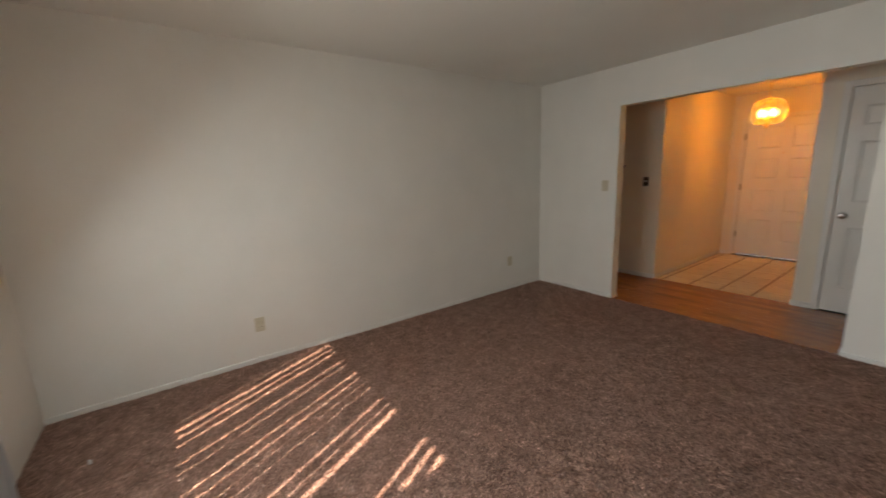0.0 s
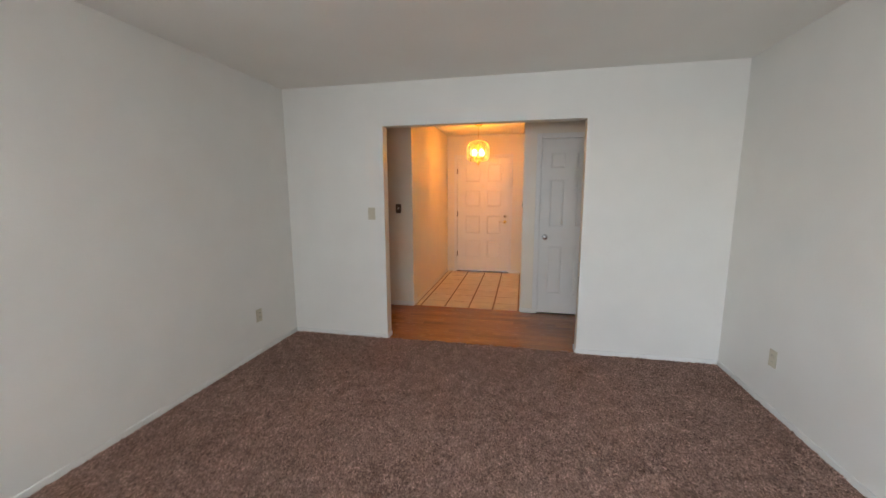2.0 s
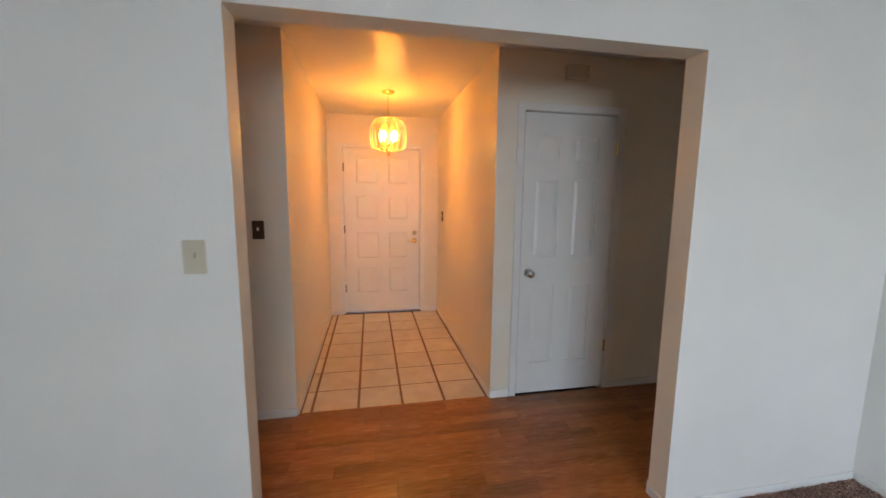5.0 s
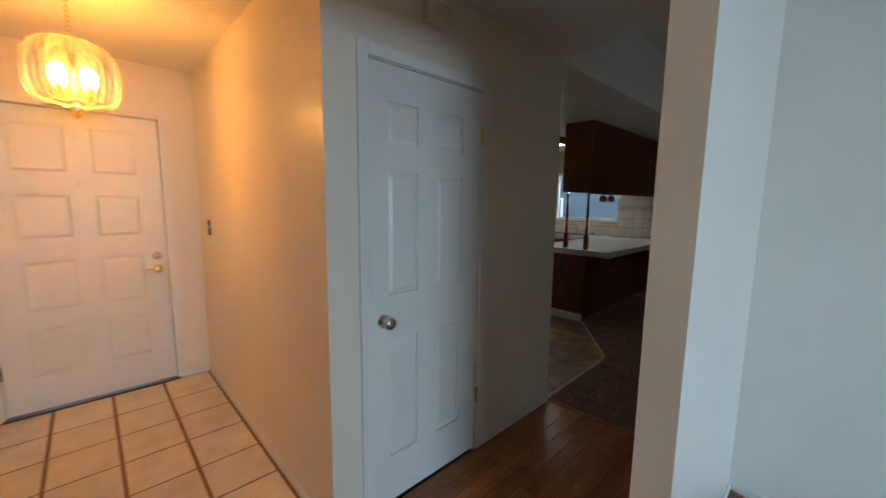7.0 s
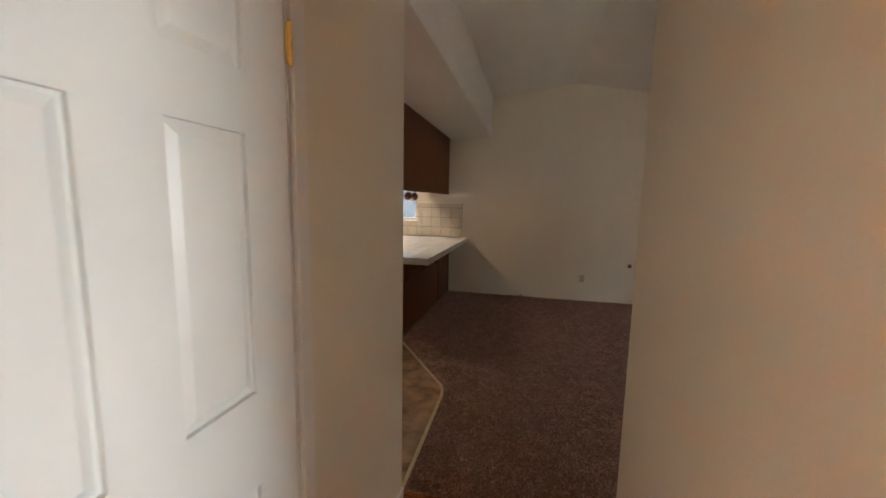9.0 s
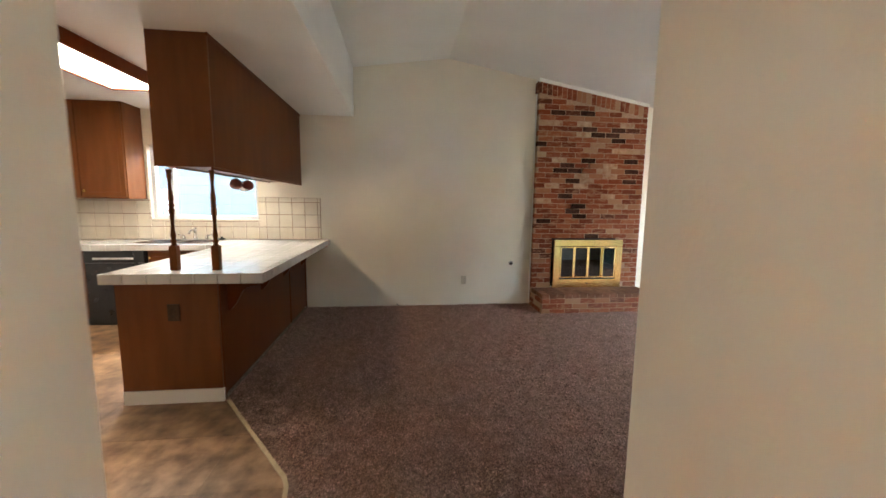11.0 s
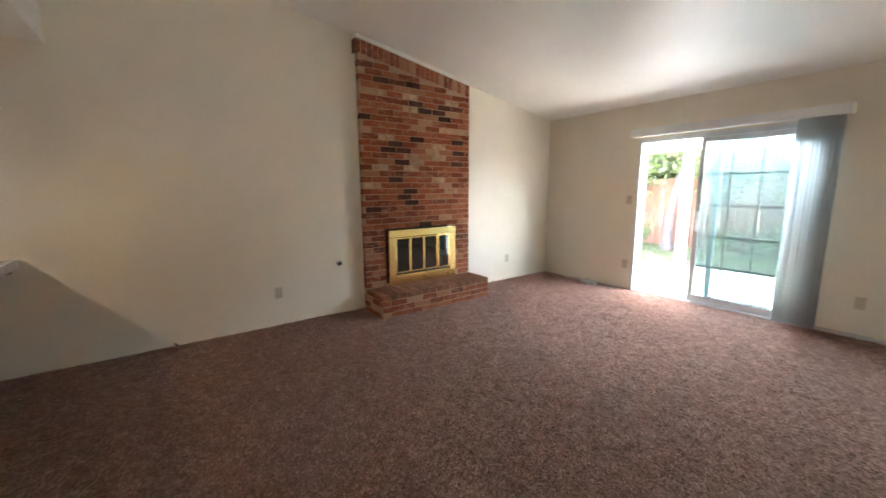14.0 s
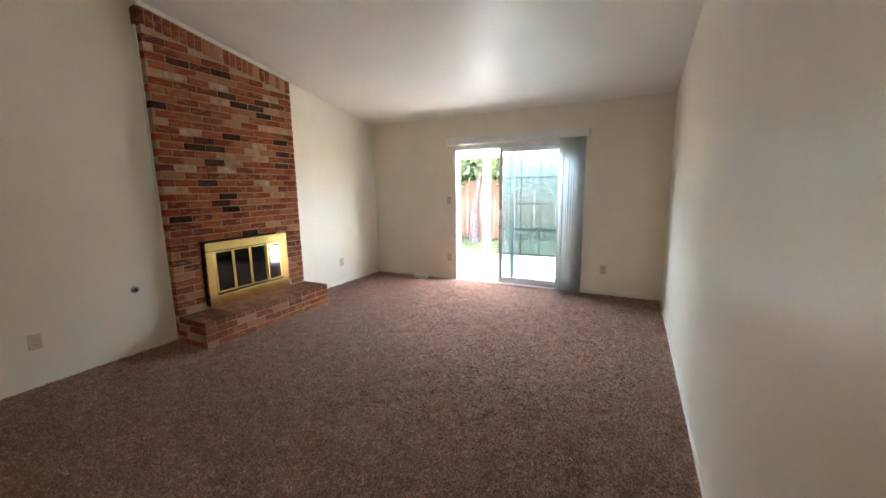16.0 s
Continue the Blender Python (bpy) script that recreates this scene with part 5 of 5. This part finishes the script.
for i, (x, y, s) in enumerate(((7.4, -9.45, 0.33), (6.6, -9.55, 0.42), (9.3, -9.4, 0.36), (5.4, -9.55, 0.4))):
    sh = thing("shrub", (x, y, -0.13), "low green shrub at the foot of the fence", "shrub")
    leaves("foliage", [(x + 0.2 * math.cos(k * 2.1), y + 0.12 * math.sin(k * 2.1), 0.1 + 0.12 * (k % 3), s * 0.7) for k in range(5)], 700, 0.035, sh, 40 + i)
rg = np.random.default_rng(9)
k = 26000
gx, gy = rg.uniform(3.2, 10.5, k), rg.uniform(-9.9, -6.75, k)
a, hh = rg.uniform(0, 6.283, k), rg.uniform(0.02, 0.06, k)
co = np.zeros((k, 3, 3))
co[:, 0, 0], co[:, 0, 1], co[:, 0, 2] = gx - 0.006 * np.cos(a), gy - 0.006 * np.sin(a), -0.135
co[:, 1, 0], co[:, 1, 1], co[:, 1, 2] = gx + 0.006 * np.cos(a), gy + 0.006 * np.sin(a), -0.135
co[:, 2, 0], co[:, 2, 1], co[:, 2, 2] = gx + 0.02 * np.sin(a), gy + 0.02 * np.cos(a), -0.13 + hh
co = co[~((gy > -7.2))]
k = len(co)
me = bpy.data.meshes.new("grass")
me.vertices.add(3 * k), me.loops.add(3 * k), me.polygons.add(k)
me.vertices.foreach_set("co", co.ravel())
me.loops.foreach_set("vertex_index", np.arange(3 * k, dtype=np.int32))
me.polygons.foreach_set("loop_start", np.arange(0, 3 * k, 3, dtype=np.int32))
me.update(calc_edges=True)
me.materials.append(BLADE)
tagged(new("grass", me), "short grass blades of the back lawn", "grass", kind="stuff")

nb = thing("neighbour_house", (12, 4, -0.13), "pale lap-sided house next door seen through the kitchen window", "house")
part("wall", boxes((12.03, 12.2, -1.0, 10, -0.2, 2.6)), SIDING, nb)
me = mesh_of(boxes((-0.012, 0.012, -5.5, 5.5, -0.1, 0.1), bevel=0.004), "siding_board", SIDING)
for i in range(13):
    piece("siding_board", me, nb, (12.012, 4.5, i * 0.2), (0, radians(4), 0))
w = part("window", boxes((11.94, 11.99, 5.45, 5.5, 0.95, 1.6), (11.94, 11.99, 6.1, 6.15, 0.95, 1.6), (11.94, 11.99, 5.5, 6.1, 0.95, 1.0), (11.94, 11.99, 5.5, 6.1, 1.55, 1.6)), WHITEW, nb)
part("pane", boxes((11.965, 11.972, 5.5, 6.1, 1.0, 1.55)), GLASS, w)
part("eave", boxes((11.5, 12.5, -1.2, 10.2, 2.6, 2.75)), WHITEW, nb)
bm = bmesh.new()
prism(bm, [(11.45, 2.75), (15.0, 4.2), (15.0, 4.1), (11.6, 2.7)], -1.2, 10.2, "y")
part("roof", bm, ROOFM, nb)

# ---- pieces of floors and walls ----
rng = random.Random(21)


def brick_mesh(name, lx, ly, lz, mat=BRICK):
    return mesh_of(boxes((-lx / 2, lx / 2, -ly / 2, ly / 2, -lz / 2, lz / 2), bevel=0.0035), name, mat)


COURSE, LEN, J = 0.0675, 0.203, 0.009
front_mesh = brick_mesh("brick", 0.088, LEN - J, COURSE - J)
dark_mesh = brick_mesh("brick", 0.088, LEN - J, COURSE - J, DARKB)
pale_mesh = brick_mesh("brick", 0.088, LEN - J, COURSE - J, PALEB)
# burnt and whitewashed bricks of the chimney face: y, z
BURNT = [(-1.50, 2.59), (-1.94, 2.60), (-1.83, 2.36), (-1.94, 2.29), (-2.12, 2.29), (-1.27, 2.14), (-2.26, 2.37), (-2.25, 2.21), (-1.94, 1.99), (-1.61, 1.90), (-1.51, 1.84), (-1.71, 1.84), (-1.71, 1.69), (-1.69, 1.53), (-2.58, 1.99), (-2.59, 1.84), (-2.59, 1.68), (-1.71, 1.38), (-1.61, 1.30), (-1.72, 1.23), (-1.38, 1.14), (-2.02, 0.99)]
PALE = [(-2.28, 2.09), (-2.16, 1.84), (-2.25, 1.76), (-1.99, 1.68), (-1.82, 1.76), (-1.82, 1.61), (-2.18, 1.52), (-1.74, 2.44), (-1.50, 2.00), (-1.36, 2.44), (-2.29, 1.91), (-2.43, 1.99), (-1.75, 2.29), (-2.50, 2.44), (-1.48, 1.60), (-1.36, 1.45), (-2.35, 1.37), (-1.25, 2.65)]


def brick_tone(p, q, z):
    for spots, mesh in ((BURNT, dark_mesh), (PALE, pale_mesh)):
        if any(p <= y < q and z <= h < z + COURSE for y, h in spots):
            return mesh
    return front_mesh



def lay(spans, z, start):
    """One course of stretcher bricks on the chimney face, cut where a span ends."""
    for a, b in spans:
        y = a - start
        while y < b:
            p, q = max(y, a), min(y + LEN, b)
            if q - p > 0.05:
                w = q - p - J
                piece("brick", brick_tone(p, q, z), fire, (FX + 0.044 + rng.uniform(-0.004, 0.003), (p + q) / 2, z + COURSE / 2),
                      (rng.uniform(-0.008, 0.008), 0, rng.uniform(-0.01, 0.01)), (1, w / (LEN - J), 1))
            y += LEN


z, row = HZ, 0
while z < 3.0:
    low = max(FY0, (z + COURSE + 0.19 - 2.44) / SLOPE - 4.44)
    if low > FY1 - 0.06:
        break
    spans = [(low, FY1)] if z > o1 + 0.012 else [(FY0, oa - 0.008), (ob_ + 0.022, FY1)]
    lay(spans, z, (row % 2) * LEN / 2 + rng.uniform(0, 0.03))
    z, row = z + COURSE, row + 1
y = FY0 + COURSE / 2
while y < FY1:
    top = vault(y) - 0.05
    piece("soldier_brick", front_mesh, fire, (FX + 0.044 + rng.uniform(-0.004, 0.003), y, top - 0.0675), (radians(90), 0, 0), (1, 0.69, 1))
    y += COURSE
hearth_mesh = brick_mesh("hearth_brick", 0.09, LEN - J, COURSE - J)
for c in range(3):
    y = FY0 - (c % 2) * LEN / 2
    while y < FY1:
        p, q = max(y, FY0), min(y + LEN, FY1)
        if q - p > 0.05:
            piece("hearth_brick", hearth_mesh, fire, (7.85 + 0.045 + rng.uniform(-0.003, 0.003), (p + q) / 2, -0.012 + COURSE * (c + 0.5)), None, (1, (q - p - J) / (LEN - J), 1))
        y += LEN
    for x in ((8.05, 8.245) if c % 2 else (8.0, 8.19, 8.31)):
        piece("hearth_brick", hearth_mesh, fire, (x, FY1 - 0.045 + rng.uniform(-0.003, 0.003), -0.012 + COURSE * (c + 0.5)), (0, 0, radians(90)), (1, 0.93 if c % 2 else (0.9, 0.86, 0.3)[(8.0, 8.19, 8.31).index(x)], 1))
cap_mesh = brick_mesh("cap_brick", LEN - J * 0.6, 0.1 - J * 0.6, COURSE - 0.012, CAPB)
k = round((FY1 - FY0) / 0.102)
for i in range(k):
    for x in (7.848 + LEN / 2, 7.848 + LEN * 1.5):
        piece("cap_brick", cap_mesh, fire, (x, FY0 + (FY1 - FY0) * (i + 0.5) / k, HZ - COURSE / 2 + 0.004 + rng.uniform(-0.002, 0.002)))

# wall tiles round the kitchen window
part("grout_bed", boxes((XE - 0.006, XE + 0.001, 1.622, WIN[0], 0.897, 1.43), (XE - 0.006, XE + 0.001, WIN[0], WIN[1], 0.897, 1.126),
                        (XE - 0.006, XE + 0.001, WIN[1], 4.598, 0.897, 1.388)), WGROUT, wall_east, "brown tile grout")
TP = 0.157
wt_mesh = mesh_of(boxes((-0.0045, 0.0045, -TP / 2 + 0.003, TP / 2 - 0.003, -TP / 2 + 0.003, TP / 2 - 0.003), bevel=0.002), "tile", WTILE)


def wall_tiles(ya, yb, za, zb):
    y = ya
    while y < yb - 0.01:
        q = min(y + TP, yb)
        z = za
        while z < zb - 0.01:
            w = min(z + TP, zb)
            piece("tile", wt_mesh, wall_east, (XE - 0.0085, (y + q) / 2, (z + w) / 2), None, (1, (q - y - 0.006) / (TP - 0.006), (w - z - 0.006) / (TP - 0.006)))
            z = w
        y = q


wall_tiles(1.625, 1.66, 0.90, 1.43)
wall_tiles(1.66, WIN[0], 0.90, 1.43)
wall_tiles(WIN[0], WIN[1], 0.90, 1.124)
wall_tiles(WIN[1], 4.595, 0.90, 1.386)

# hall floor strips
SW, SLN = 0.0905, 0.46
strip_mesh = mesh_of(boxes((-SLN / 2 + 0.0006, SLN / 2 - 0.0006, -SW / 2 + 0.0006, SW / 2 - 0.0006, -0.012, 0), bevel=0.001), "strip", LAMINATE)
for r in range(12):
    x = -1.2 - rng.uniform(0, SLN)
    while x < 4.05:
        p, q = max(x, -1.2), min(x + SLN, 4.048)
        if q - p > 0.03:
            piece("strip", strip_mesh, hall_floor, ((p + q) / 2, 0.024 + SW * (r + 0.5), -0.001), None, ((q - p) / SLN, 1, 1))
        x += SLN

# entry tiles
xs = [0.975, 1.045, 1.360, 1.669, 1.974, 2.290]
ys = [1.132, 1.418, 1.724, 2.030, 2.350, 2.672, 2.986, 3.345]
floor_tile = mesh_of(boxes((-0.15, 0.15, -0.15, 0.15, -0.012, 0), bevel=0.003), "tile", TILE)
for a, b in zip(xs, xs[1:]):
    for c, d in zip(ys, ys[1:]):
        piece("tile", floor_tile, entry_floor, ((a + b) / 2, (c + d) / 2, -0.001 + rng.uniform(-0.0006, 0.0006)), None, ((b - a - 0.019) / 0.30, (d - c - 0.013) / 0.30, 1))


# vinyl kitchen tiles, cut along the edging
def clip(poly, n, d):
    out = []
    for p, q in zip(poly, poly[1:] + poly[:1]):
        a, b = n[0] * p[0] + n[1] * p[1] - d, n[0] * q[0] + n[1] * q[1] - d
        if a >= 0:
            out.append(p)
        if a * b < 0:
            s = a / (a - b)
            out.append((p[0] + s * (q[0] - p[0]), p[1] + s * (q[1] - p[1])))
    return out


VT = 0.457
for i in range(-3, 7):
    for k in range(8):
        x, y = 5.12 + VT * i, 1.12 + VT * k
        poly = [(max(x, 4.052), y + 0.001), (min(x + VT - 0.002, XE - 0.002), y + 0.001), (min(x + VT - 0.002, XE - 0.002), min(y + VT - 0.001, 4.6)), (max(x, 4.052), min(y + VT - 0.001, 4.6))]
        if poly[1][0] - poly[0][0] < 0.02:
            continue
        poly = clip(poly, (0, 1), 1.15)
        if len(poly) > 2:
            poly = clip(poly, (-0.753, 1), 1.235 - 0.753 * 5.24)
        if len(poly) > 2:
            bm = bmesh.new()
            prism(bm, poly, -0.008, -0.001, "z")
            part("vinyl_tile", bm, VINYL, kitchen_floor)
